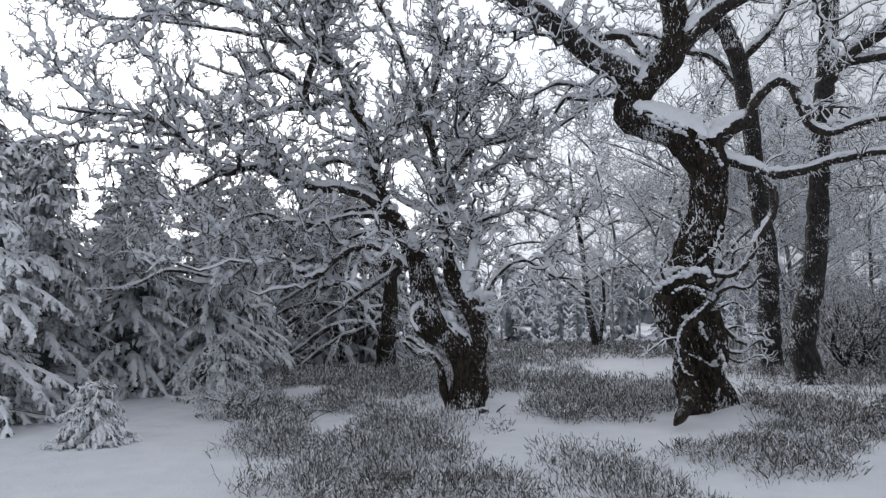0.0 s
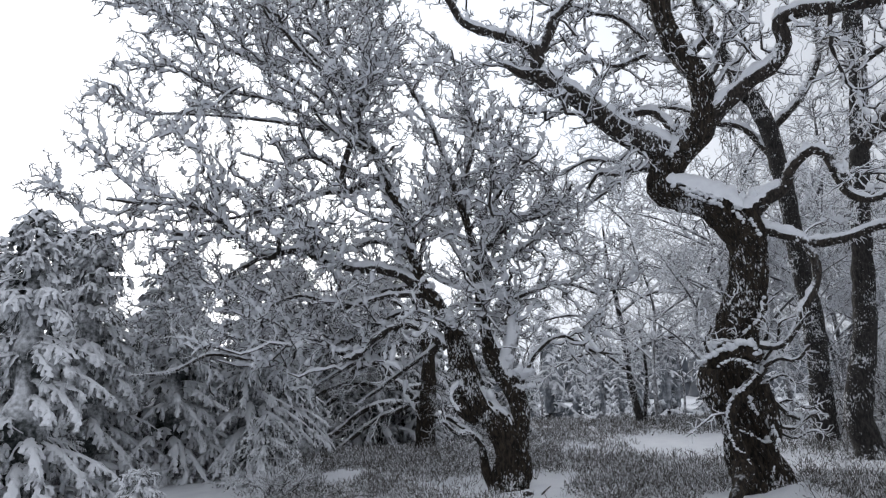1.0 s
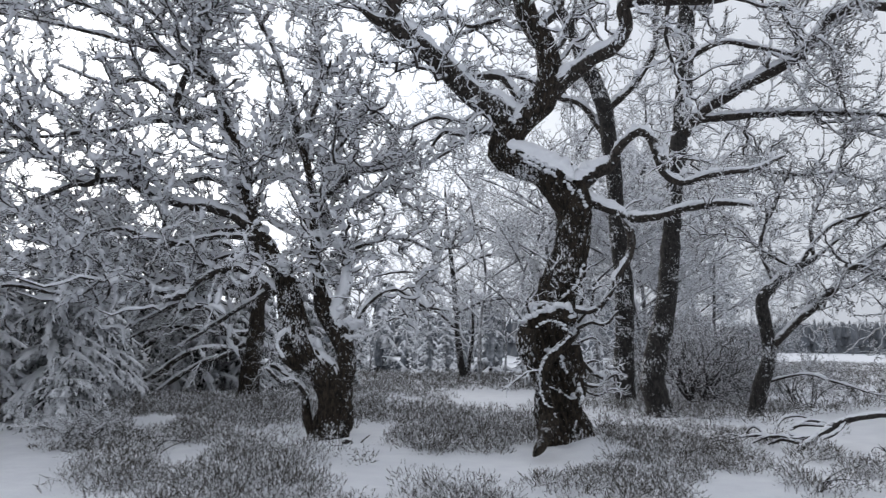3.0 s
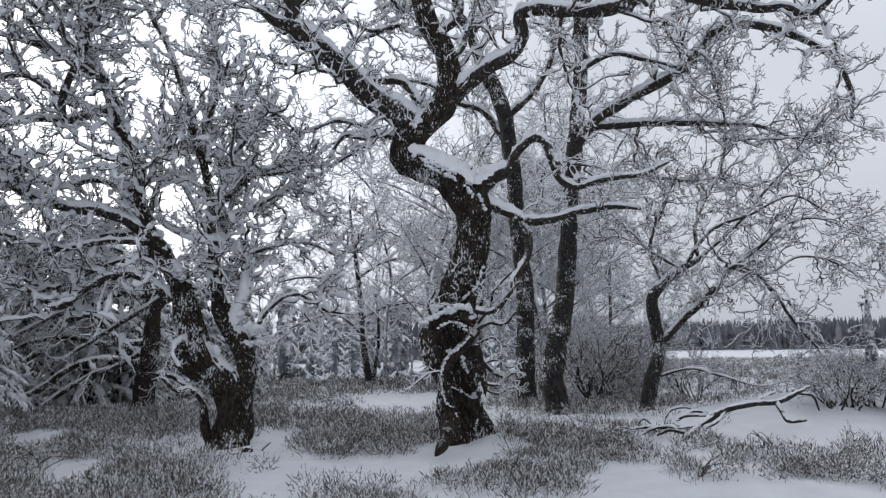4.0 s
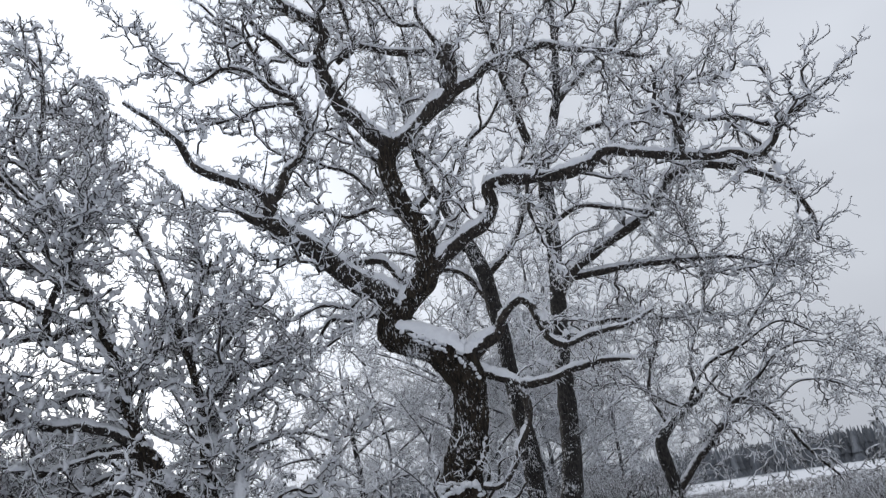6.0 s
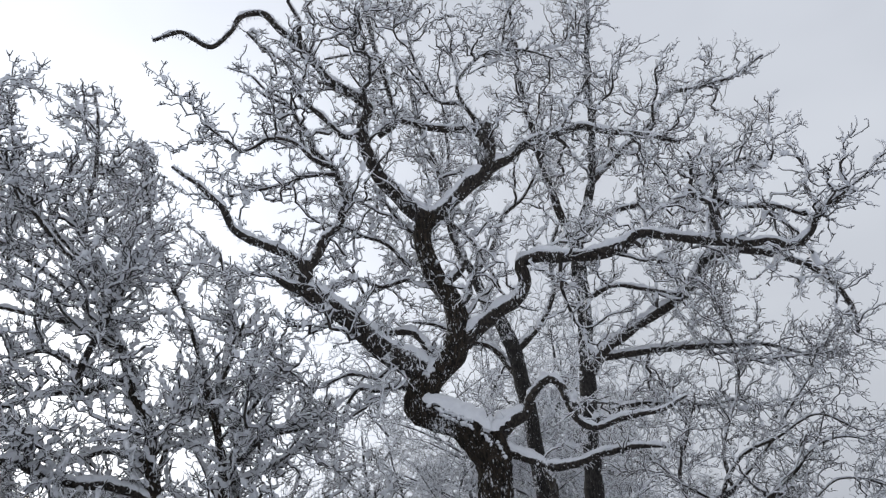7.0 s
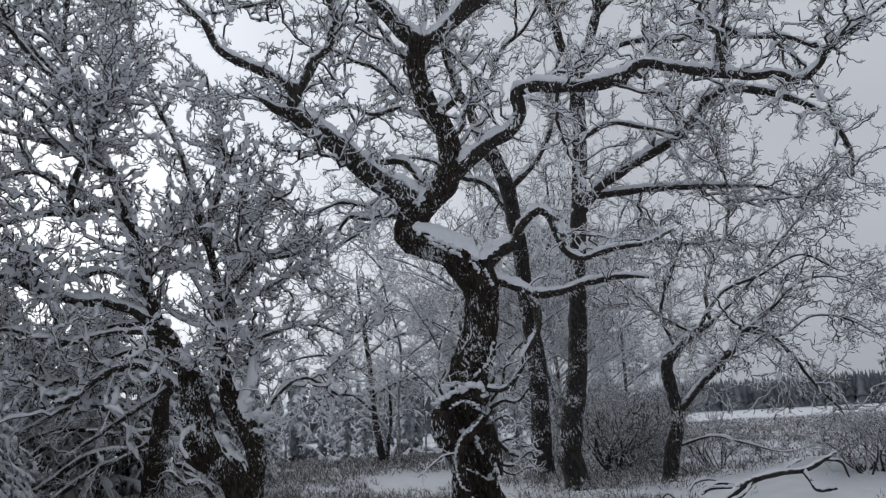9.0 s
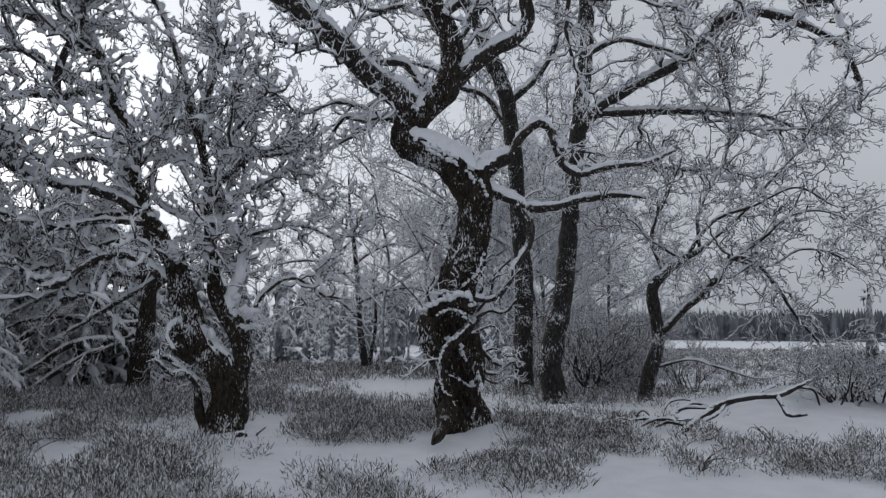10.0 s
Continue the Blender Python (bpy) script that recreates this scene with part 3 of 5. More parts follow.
main_oak.wood("shoot", (0.20, -0.73, 1.06, 0.030), (0.45, -0.67, 1.02, 0.026), (0.69, -0.59, 1.19, 0.022), (0.91, -0.53, 1.14, 0.013), bears=False)
main_oak.wood("shoot", (-0.22, -0.30, 1.89, 0.036), (-0.11, -0.54, 2.41, 0.031), (-0.22, -0.67, 2.66, 0.022), (-0.09, -0.80, 2.91, 0.013), bears=False)
main_oak.wood("root", (-0.23, -1.03, 0.48, 0.161), (-0.34, -1.29, 0.29, 0.099), (-0.44, -1.47, 0.17, 0.057), (-0.50, -1.58, 0.11, 0.016), lumps=0.35)
for steps in (((0.12, -0.85, 2.02, 0.026), (0.24, -0.98, 2.34, 0.022), (0.22, -1.02, 2.62, 0.016), (0.38, -1.06, 2.80, 0.009)),
              ((0.16, -0.90, 1.96, 0.024), (0.36, -1.00, 2.22, 0.020), (0.40, -1.06, 2.44, 0.014), (0.62, -1.10, 2.52, 0.008)),
              ((0.18, -0.66, 1.30, 0.022), (0.42, -0.74, 1.40, 0.018), (0.62, -0.78, 1.28, 0.014), (0.90, -0.82, 1.38, 0.008)),
              ((0.20, -0.60, 0.98, 0.020), (0.44, -0.66, 0.88, 0.016), (0.66, -0.70, 0.98, 0.012), (0.86, -0.72, 0.92, 0.007)),
              ((0.16, -0.80, 1.66, 0.022), (0.38, -0.90, 1.74, 0.018), (0.52, -0.96, 1.62, 0.013), (0.70, -1.00, 1.66, 0.008)),
              ((-0.52, -0.90, 2.00, 0.022), (-0.60, -1.02, 2.24, 0.018), (-0.48, -1.08, 2.44, 0.013), (-0.58, -1.12, 2.62, 0.008)),
              ((-0.40, -1.06, 1.24, 0.020), (-0.58, -1.16, 1.22, 0.017), (-0.76, -1.20, 1.10, 0.012), (-0.97, -1.22, 0.95, 0.007))):
    main_oak.wood("shoot", *steps, bears=False, snow=0.012)
main_oak.streak(trunk_of_main_oak, 0.048, 0.018, (-0.67, -0.98, 1.96), (-0.47, -0.97, 2.08), (-0.22, -0.98, 2.19), (0.00, -0.98, 2.18), (0.12, -0.96, 2.05))
main_oak.streak(trunk_of_main_oak, 0.044, 0.018, (-0.62, -0.92, 2.02), (-0.42, -0.88, 2.21), (-0.15, -0.86, 2.25), (0.06, -0.88, 2.19))
main_oak.streak(trunk_of_main_oak, 0.026, 0.014, (-0.44, -1.04, 1.90), (-0.28, -1.00, 1.98), (-0.10, -1.01, 1.94), (0.03, -1.00, 1.80))
main_oak.streak(trunk_of_main_oak, 0.023, 0.012, (-0.42, -1.12, 1.20), (-0.33, -1.13, 1.44), (-0.14, -1.14, 1.60), (0.10, -1.15, 1.83))
main_oak.streak(trunk_of_main_oak, 0.018, 0.011, (-0.42, -1.08, 1.12), (-0.36, -1.10, 0.82), (-0.23, -1.09, 0.69), (-0.16, -1.07, 0.44))
main_oak.streak(trunk_of_main_oak, 0.027, 0.014, (-0.10, -0.78, 1.48), (-0.02, -0.80, 1.26), (0.15, -0.82, 1.08), (0.22, -0.80, 0.86))
main_oak.streak(trunk_of_main_oak, 0.021, 0.018, (-0.26, -0.50, 1.00), (-0.08, -0.50, 0.91), (0.14, -0.46, 0.76))
main_oak.streak(trunk_of_main_oak, 0.019, 0.018, (0.20, -0.44, 0.78), (0.16, -0.46, 0.54), (0.10, -0.46, 0.36))
main_oak.streak(trunk_of_main_oak, 0.029, 0.024, (-0.03, -0.30, 2.40), (0.20, -0.28, 2.60), (0.28, -0.24, 2.90))
main_oak.clump(trunk_of_main_oak, -0.41, -0.44, 2.24, 0.15, 9, 0.6)
main_oak.clump(trunk_of_main_oak, 0.07, -0.44, 2.01, 0.09, 5, 0.6)
main_oak.clump(trunk_of_main_oak, -0.56, -0.20, 2.02, 0.09, 3, 0.6)
main_oak.clump(trunk_of_main_oak, 0.22, -0.15, 1.08, 0.09, 4, 1.3)
main_oak.clump(trunk_of_main_oak, -0.20, -0.30, 4.46, 0.07, 6, 0.6)
main_oak.clump(trunk_of_main_oak, 0.06, -0.30, 4.28, 0.07, 7, 0.8)
main_oak.clump(trunk_of_main_oak, -0.55, -0.28, 4.68, 0.06, 6, 0.5)
main_oak.clump(trunk_of_main_oak, -0.78, -0.22, 5.36, 0.09, 6, 0.8)
main_oak.clump(trunk_of_main_oak, -0.22, -0.48, 1.53, 0.06, 5, 1.2)
main_oak.clump(trunk_of_main_oak, 0.12, -0.32, 0.83, 0.06, 4, 0.8)
main_oak.wood("limb", (-2.18, -0.95, 9.15, 0.050), (-2.56, -1.01, 9.33, 0.044), (-2.87, -1.07, 9.67, 0.039), (-3.33, -1.12, 9.83, 0.033), (-3.84, -1.18, 9.56, 0.027), (-4.26, -1.24, 9.90, 0.022), (-4.60, -1.30, 10.18, 0.016))
main_oak.wood("limb", (-2.18, -0.95, 9.03, 0.042), (-2.74, -0.88, 9.08, 0.036), (-3.17, -0.81, 8.99, 0.031), (-3.71, -0.74, 8.96, 0.025), (-4.21, -0.67, 8.92, 0.020), (-4.46, -0.60, 9.11, 0.014))
main_oak.wood("limb", (-2.41, -0.95, 9.23, 0.040), (-2.72, -0.99, 9.55, 0.036), (-2.89, -1.03, 10.31, 0.031), (-3.16, -1.07, 10.75, 0.027), (-3.49, -1.12, 10.98, 0.023), (-3.77, -1.16, 11.32, 0.018), (-4.22, -1.20, 11.54, 0.014))
main_oak.wood("limb", (-0.97, 0.00, 7.47, 0.048), (-1.40, 0.12, 8.04, 0.040), (-1.85, 0.25, 8.32, 0.032), (-2.36, 0.38, 8.69, 0.024), (-2.89, 0.50, 8.67, 0.016))
main_oak.wood("limb", (-1.05, 0.00, 7.24, 0.042), (-1.51, -0.17, 7.04, 0.033), (-1.95, -0.33, 7.17, 0.023), (-2.38, -0.50, 6.92, 0.014))
main_oak.wood("limb", (-0.65, 0.00, 7.91, 0.045), (-1.17, 0.18, 8.60, 0.038), (-1.50, 0.35, 9.18, 0.030), (-2.10, 0.53, 9.27, 0.023), (-2.59, 0.70, 9.61, 0.016))
main_oak.wood("limb", (-1.42, -0.10, 10.37, 0.055), (-1.05, -0.18, 10.67, 0.048), (-1.19, -0.26, 11.52, 0.040), (-1.33, -0.34, 12.22, 0.033), (-1.92, -0.42, 12.29, 0.025), (-2.44, -0.50, 12.16, 0.018))
main_oak.wood("limb", (0.70, 0.40, 10.74, 0.050), (0.34, 0.50, 11.45, 0.044), (-0.20, 0.60, 11.73, 0.037), (-0.58, 0.70, 12.89, 0.031), (-0.73, 0.80, 14.02, 0.024), (-0.96, 0.90, 15.05, 0.018))
main_oak.wood("limb", (0.59, 0.40, 10.90, 0.045), (0.28, 0.34, 11.79, 0.040), (0.80, 0.28, 12.52, 0.034), (1.32, 0.22, 12.69, 0.029), (1.53, 0.16, 13.52, 0.023), (1.92, 0.10, 14.11, 0.018))
main_oak.wood("limb", (1.13, 0.20, 12.64, 0.032), (1.85, 0.15, 12.49, 0.023), (2.42, 0.10, 12.15, 0.014))
main_oak.wood("limb", (-0.29, 0.20, 8.54, 0.045), (0.18, 0.43, 8.18, 0.037), (0.52, 0.67, 7.65, 0.028), (0.71, 0.90, 7.25, 0.020))
shelf = Shell()
shelf_line = spline([(-1.02, -0.06, 4.80, 0.20), (-0.80, -0.06, 4.74, 0.25), (-0.48, -0.06, 4.60, 0.285), (-0.12, -0.10, 4.38, 0.30), (0.14, -0.12, 4.19, 0.29), (0.36, -0.10, 4.28, 0.18), (0.58, -0.10, 4.46, 0.14), (0.80, -0.15, 4.58, 0.10)], 56)
shelf.cap(shelf_line[:, :3], shelf_line[:, 3], main_oak.rng, 0.10)
part("snow", shelf, M_PAD, trunk_of_main_oak, "deep snow lying in the bend of the trunk")
for size, steps in ((0.040, ((-0.98, -0.20, 4.90), (-0.60, -0.27, 4.70), (-0.20, -0.33, 4.50), (0.10, -0.36, 4.32))),
                    (0.034, ((-0.60, -0.30, 4.60), (-0.30, -0.34, 4.44), (0.00, -0.38, 4.26), (0.16, -0.36, 4.04))),
                    (0.036, ((0.22, -0.32, 4.26), (0.26, -0.32, 4.10), (0.32, -0.26, 3.92), (0.36, -0.20, 3.80)))):
    main_oak.streak(trunk_of_main_oak, size, 0.018, *steps)
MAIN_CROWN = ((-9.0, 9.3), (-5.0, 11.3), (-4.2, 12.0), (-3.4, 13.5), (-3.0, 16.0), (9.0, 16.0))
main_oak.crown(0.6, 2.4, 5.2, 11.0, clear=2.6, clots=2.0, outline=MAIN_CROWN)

leaning_oak = Tree("oak_tree", -3.75, 12.60, "leaning twin-stemmed old oak with spreading rimed crown", 22, M_OAK)
trunk_of_leaning_oak = leaning_oak.wood("trunk", (-0.03, 0.00, -0.16, 0.347), (0.02, 0.00, 0.20, 0.304), (0.05, 0.00, 0.60, 0.282), (-0.09, 0.00, 1.01, 0.282), (-0.38, 0.00, 1.35, 0.252), (-0.66, 0.00, 1.75, 0.233), (-0.83, 0.00, 2.28, 0.213), (-0.93, 0.00, 2.77, 0.182), (-1.11, 0.00, 3.10, 0.172), ridges=16, snow=0.05)
leaning_oak.wood("stem", (-1.02, 0.00, 2.93, 0.182), (-1.30, 0.04, 3.41, 0.141), (-1.59, 0.07, 3.83, 0.121), (-1.82, 0.12, 4.49, 0.107), (-1.92, 0.16, 5.14, 0.103), (-2.13, 0.19, 5.60, 0.099), (-2.44, 0.23, 6.19, 0.095), (-2.66, 0.27, 6.75, 0.085), (-2.85, 0.30, 7.19, 0.074), dense=1.3)
leaning_oak.wood("stem", (-0.02, 0.00, 0.08, 0.179), (0.12, 0.06, 0.50, 0.178), (0.21, 0.13, 0.98, 0.178), (0.19, 0.19, 1.42, 0.179), (0.02, 0.25, 1.82, 0.191), (-0.28, 0.32, 2.28, 0.172), (-0.45, 0.40, 2.83, 0.131), (-0.53, 0.49, 3.56, 0.105), (-0.62, 0.58, 4.31, 0.095), (-0.77, 0.66, 4.91, 0.080), (-1.02, 0.74, 5.59, 0.070), (-1.20, 0.80, 6.10, 0.053), dense=1.3)
leaning_oak.wood("limb", (-0.10, 0.28, 2.05, 0.160), (0.06, 0.34, 2.59, 0.139), (0.10, 0.40, 3.29, 0.103), (-0.34, 0.45, 3.62, 0.088), (-0.81, 0.50, 3.75, 0.078), (-1.27, 0.54, 3.90, 0.062), (-1.70, 0.58, 4.16, 0.046), dense=1.0, material=M_PLASTERED)
leaning_oak.wood("limb", (-1.76, 0.07, 3.84, 0.111), (-2.05, -0.02, 4.02, 0.100), (-2.48, -0.14, 4.16, 0.101), (-3.01, -0.29, 4.23, 0.090), (-3.46, -0.42, 4.36, 0.086), (-3.87, -0.55, 4.61, 0.086), (-4.30, -0.66, 4.61, 0.081), (-4.74, -0.78, 4.59, 0.082), (-5.05, -0.90, 4.91, 0.077), (-5.37, -1.01, 5.14, 0.072), (-5.63, -1.11, 5.40, 0.067), (-5.89, -1.20, 5.60, 0.055), (-6.45, -1.34, 5.74, 0.043), (-7.23, -1.55, 5.82, 0.038), (-7.91, -1.73, 5.96, 0.026), dense=0.65)
leaning_oak.wood("limb", (-5.14, -0.92, 4.97, 0.059), (-5.87, -1.04, 5.07, 0.049), (-6.60, -1.15, 5.17, 0.044), (-7.47, -1.29, 5.33, 0.032), (-8.34, -1.42, 5.15, 0.020), dense=0.65)
leaning_oak.wood("limb", (-4.71, -0.78, 4.56, 0.053), (-5.32, -0.69, 4.34, 0.042), (-5.92, -0.61, 4.14, 0.037), (-6.70, -0.50, 3.77, 0.025), (-7.67, -0.38, 3.48, 0.020), dense=1.15)
leaning_oak.wood("limb", (-2.44, 0.23, 6.19, 0.089), (-2.93, 0.09, 5.99, 0.083), (-3.22, 0.01, 5.93, 0.083), (-3.24, -0.09, 6.26, 0.072), (-2.92, -0.27, 6.81, 0.065), (-2.67, -0.41, 7.23, 0.053), (-2.73, -0.57, 7.76, 0.042))
leaning_oak.wood("limb", (-3.23, 0.01, 5.93, 0.071), (-3.86, -0.14, 5.89, 0.054), (-4.42, -0.29, 5.68, 0.048), (-5.11, -0.46, 5.59, 0.043), (-5.68, -0.60, 5.50, 0.031), (-6.50, -0.79, 5.48, 0.019), dense=0.65)
leaning_oak.wood("limb", (-1.12, 0.00, 2.51, 0.091), (-1.63, -0.15, 2.95, 0.076), (-2.07, -0.25, 2.96, 0.076), (-2.50, -0.37, 2.70, 0.065), (-2.81, -0.46, 2.44, 0.066), (-3.13, -0.54, 2.56, 0.055), (-3.55, -0.65, 2.84, 0.050), (-4.09, -0.77, 2.80, 0.045), (-4.74, -0.93, 2.49, 0.040), (-5.62, -1.13, 2.62, 0.035), (-6.39, -1.31, 2.32, 0.030), (-7.30, -1.50, 2.28, 0.019), dense=1.15)
leaning_oak.wood("limb", (-2.30, 0.23, 6.14, 0.089), (-2.82, 0.26, 7.13, 0.080), (-3.27, 0.29, 8.30, 0.071), (-3.82, 0.32, 9.56, 0.061), (-3.81, 0.36, 11.18, 0.049), (-3.96, 0.39, 12.63, 0.037), (-4.25, 0.43, 13.6, 0.024), dense=0.8)
leaning_oak.wood("limb", (-2.77, -0.57, 7.75, 0.060), (-3.71, -0.94, 8.76, 0.050), (-4.39, -1.29, 9.91, 0.039), (-4.55, -1.58, 11.07, 0.027), (-4.69, -1.77, 11.80, 0.020), dense=0.8)
leaning_oak.wood("limb", (-1.02, 0.76, 5.85, 0.083), (-1.64, 1.12, 7.46, 0.063), (-2.38, 1.40, 8.85, 0.054), (-3.03, 1.68, 10.36, 0.043), (-3.54, 2.02, 12.56, 0.031), (-3.78, 2.16, 13.2, 0.024), dense=0.8)
leaning_oak.wood("limb", (-0.79, 0.69, 5.25, 0.076), (-0.98, 1.43, 7.01, 0.050), (-1.06, 1.89, 8.24, 0.040), (-1.28, 2.29, 9.44, 0.028), dense=0.9)
leaning_oak.wood("limb", (-0.77, 0.66, 4.91, 0.060), (-0.24, 0.80, 5.52, 0.050), (0.22, 0.92, 6.10, 0.040), (0.66, 1.00, 6.40, 0.025), dense=0.9)
leaning_oak.wood("limb", (-0.62, 0.58, 4.31, 0.055), (0.16, 0.48, 4.86, 0.045), (0.84, 0.56, 5.02, 0.035), (1.42, 0.62, 5.38, 0.022), dense=0.9)
leaning_oak.wood("limb", (-1.02, 0.74, 5.59, 0.050), (-0.62, 0.62, 6.42, 0.040), (-0.36, 0.52, 7.24, 0.025), dense=0.6)
leaning_oak.wood("limb", (-2.66, 0.27, 6.75, 0.067), (-3.53, -0.03, 7.27, 0.056), (-4.54, -0.33, 7.54, 0.044), (-5.56, -0.63, 7.75, 0.032), (-6.70, -0.96, 7.91, 0.027), (-7.61, -1.23, 8.00, 0.020), dense=0.65)
leaning_oak.wood("limb", (-0.62, 0.58, 4.31, 0.067), (-0.34, 1.08, 4.73, 0.052), (-0.20, 1.63, 5.37, 0.042), (-0.18, 2.18, 6.14, 0.032), dense=1.0)
leaning_oak.wood("limb", (0.17, 0.22, 1.62, 0.053), (0.50, 0.47, 2.36, 0.043), (1.01, 0.66, 2.65, 0.038), (1.51, 0.85, 2.36, 0.033), (2.01, 1.02, 2.28, 0.022), dense=1.0)
leaning_oak.wood("limb", (-1.50, 0.06, 3.62, 0.077), (-2.25, -0.12, 3.59, 0.055), (-3.12, -0.32, 3.45, 0.051), (-4.01, -0.52, 3.71, 0.040), (-4.89, -0.73, 3.40, 0.035), (-5.78, -0.94, 3.09, 0.024), dense=1.15)
leaning_oak.wood("limb", (-1.86, 0.12, 4.55, 0.068), (-2.71, 0.34, 4.84, 0.053), (-3.60, 0.56, 4.79, 0.049), (-4.56, 0.80, 5.29, 0.038), (-5.56, 1.02, 5.56, 0.027), dense=0.65)
leaning_oak.wood("limb", (-1.71, 0.07, 3.77, 0.067), (-2.64, 0.29, 3.74, 0.058), (-3.61, 0.53, 3.52, 0.055), (-4.63, 0.75, 3.53, 0.044), (-5.70, 0.97, 3.74, 0.033), dense=1.15)
leaning_oak.wood("limb", (-1.63, 0.02, 3.35, 0.061), (-2.68, 0.24, 3.12, 0.052), (-3.61, 0.44, 2.81, 0.048), (-4.70, 0.64, 2.77, 0.038), (-5.69, 0.82, 2.65, 0.026), dense=1.15)
leaning_oak.wood("limb", (-1.42, -0.12, 2.98, 0.054), (-2.40, 0.38, 2.62, 0.052), (-3.49, 0.88, 2.40, 0.043), (-4.80, 1.48, 1.97, 0.033))
leaning_oak.wood("limb", (-1.26, -0.03, 2.58, 0.049), (-1.93, 0.31, 2.29, 0.045), (-2.86, 0.78, 1.86, 0.036), (-3.69, 1.17, 1.49, 0.025))
leaning_oak.wood("limb", (-0.58, 0.55, 4.07, 0.056), (-0.01, 0.85, 4.30, 0.046), (0.58, 1.20, 4.75, 0.035), (1.06, 1.45, 5.02, 0.024), dense=1.0)
leaning_oak.wood("limb", (-0.21, 0.42, 3.29, 0.049), (0.41, 0.91, 3.60, 0.045), (1.00, 1.31, 3.74, 0.034), (1.60, 1.72, 3.50, 0.023), dense=1.0)
leaning_oak.wood("limb", (-2.37, 0.23, 6.09, 0.066), (-3.15, 0.01, 6.26, 0.054), (-3.87, -0.22, 6.70, 0.043), (-4.50, -0.41, 6.58, 0.031), (-5.38, -0.67, 6.90, 0.025), dense=0.65)
leaning_oak.wood("limb", (-2.66, 0.27, 6.75, 0.064), (-3.62, -0.14, 7.92, 0.055), (-4.66, -0.62, 8.70, 0.046), (-5.92, -1.04, 9.42, 0.036), (-6.74, -1.32, 10.12, 0.028), (-7.50, -1.55, 10.30, 0.020), dense=0.9)
leaning_oak.wood("limb", (-3.53, -0.03, 7.27, 0.050), (-4.72, -0.58, 8.02, 0.042), (-5.86, -0.96, 8.34, 0.034), (-6.88, -1.30, 8.96, 0.026), (-7.82, -1.50, 8.92, 0.018), dense=0.9)
leaning_oak.wood("limb", (-3.27, 0.29, 8.30, 0.056), (-4.26, 0.02, 9.42, 0.048), (-5.18, -0.34, 10.52, 0.038), (-5.66, -0.52, 11.46, 0.028), (-6.28, -0.70, 12.30, 0.018), dense=0.9)
leaning_oak.wood("ridge", (-0.52, -0.22, 1.80, 0.083), (-0.36, -0.20, 1.43, 0.093), (-0.22, -0.19, 1.02, 0.083), (-0.00, -0.17, 0.72, 0.062), bears=False)
leaning_oak.wood("burl", (-0.93, -0.15, 1.65, 0.105), (-0.81, -0.11, 1.44, 0.148), (-0.53, -0.05, 1.17, 0.126), bears=False, snow=0)
leaning_oak.wood("shoot", (-0.82, -0.15, 1.86, 0.053), (-0.94, -0.36, 1.60, 0.042), (-0.74, -0.55, 1.34, 0.031), bears=False)
leaning_oak.wood("shoot", (-0.35, -0.33, 0.73, 0.046), (-0.54, -0.53, 0.99, 0.041), (-0.73, -0.65, 0.97, 0.035), (-0.91, -0.83, 1.20, 0.025), bears=False)
leaning_oak.wood("stem", (-0.32, 0.00, -0.10, 0.095), (-0.43, -0.02, 0.22, 0.090), (-0.47, -0.05, 0.55, 0.073), (-0.52, -0.07, 0.82, 0.052), (-0.68, -0.08, 0.99, 0.037), (-0.93, -0.10, 1.12, 0.021), bears=False)
leaning_oak.wood("limb", (-0.48, 0.43, 3.05, 0.066), (-0.49, 0.90, 3.90, 0.051), (-0.45, 1.30, 4.66, 0.041), (-0.40, 1.63, 5.33, 0.030), dense=1.0)
leaning_oak.wood("limb", (-1.84, 0.12, 4.55, 0.062), (-1.63, 0.45, 5.18, 0.052), (-1.47, 0.77, 5.83, 0.041), (-1.47, 1.12, 6.66, 0.031), dense=1.0)
leaning_oak.wood("limb", (-0.53, 0.49, 3.56, 0.061), (-1.12, 1.10, 4.44, 0.047), (-1.66, 1.58, 5.19, 0.037), (-2.10, 1.99, 5.91, 0.026))
leaning_oak.clump(trunk_of_leaning_oak, 0.34, -0.15, 2.03, 0.15, 8, 0.6)
leaning_oak.clump(trunk_of_leaning_oak, 0.43, -0.10, 1.74, 0.10, 6, 0.6)
leaning_oak.clump(trunk_of_leaning_oak, 0.16, -0.10, 2.24, 0.12, 4, 0.6)
leaning_oak.clump(trunk_of_leaning_oak, -0.98, -0.10, 3.05, 0.14, 4, 0.6)
leaning_oak.clump(trunk_of_leaning_oak, -0.27, -0.15, 1.64, 0.10, 4, 1.3)
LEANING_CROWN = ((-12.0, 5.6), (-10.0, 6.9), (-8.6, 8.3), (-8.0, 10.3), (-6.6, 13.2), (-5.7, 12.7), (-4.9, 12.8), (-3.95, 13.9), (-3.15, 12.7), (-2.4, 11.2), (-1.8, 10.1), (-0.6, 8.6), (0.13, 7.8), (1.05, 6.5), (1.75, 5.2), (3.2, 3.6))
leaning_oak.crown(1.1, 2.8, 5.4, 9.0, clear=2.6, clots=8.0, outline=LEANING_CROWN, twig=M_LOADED)

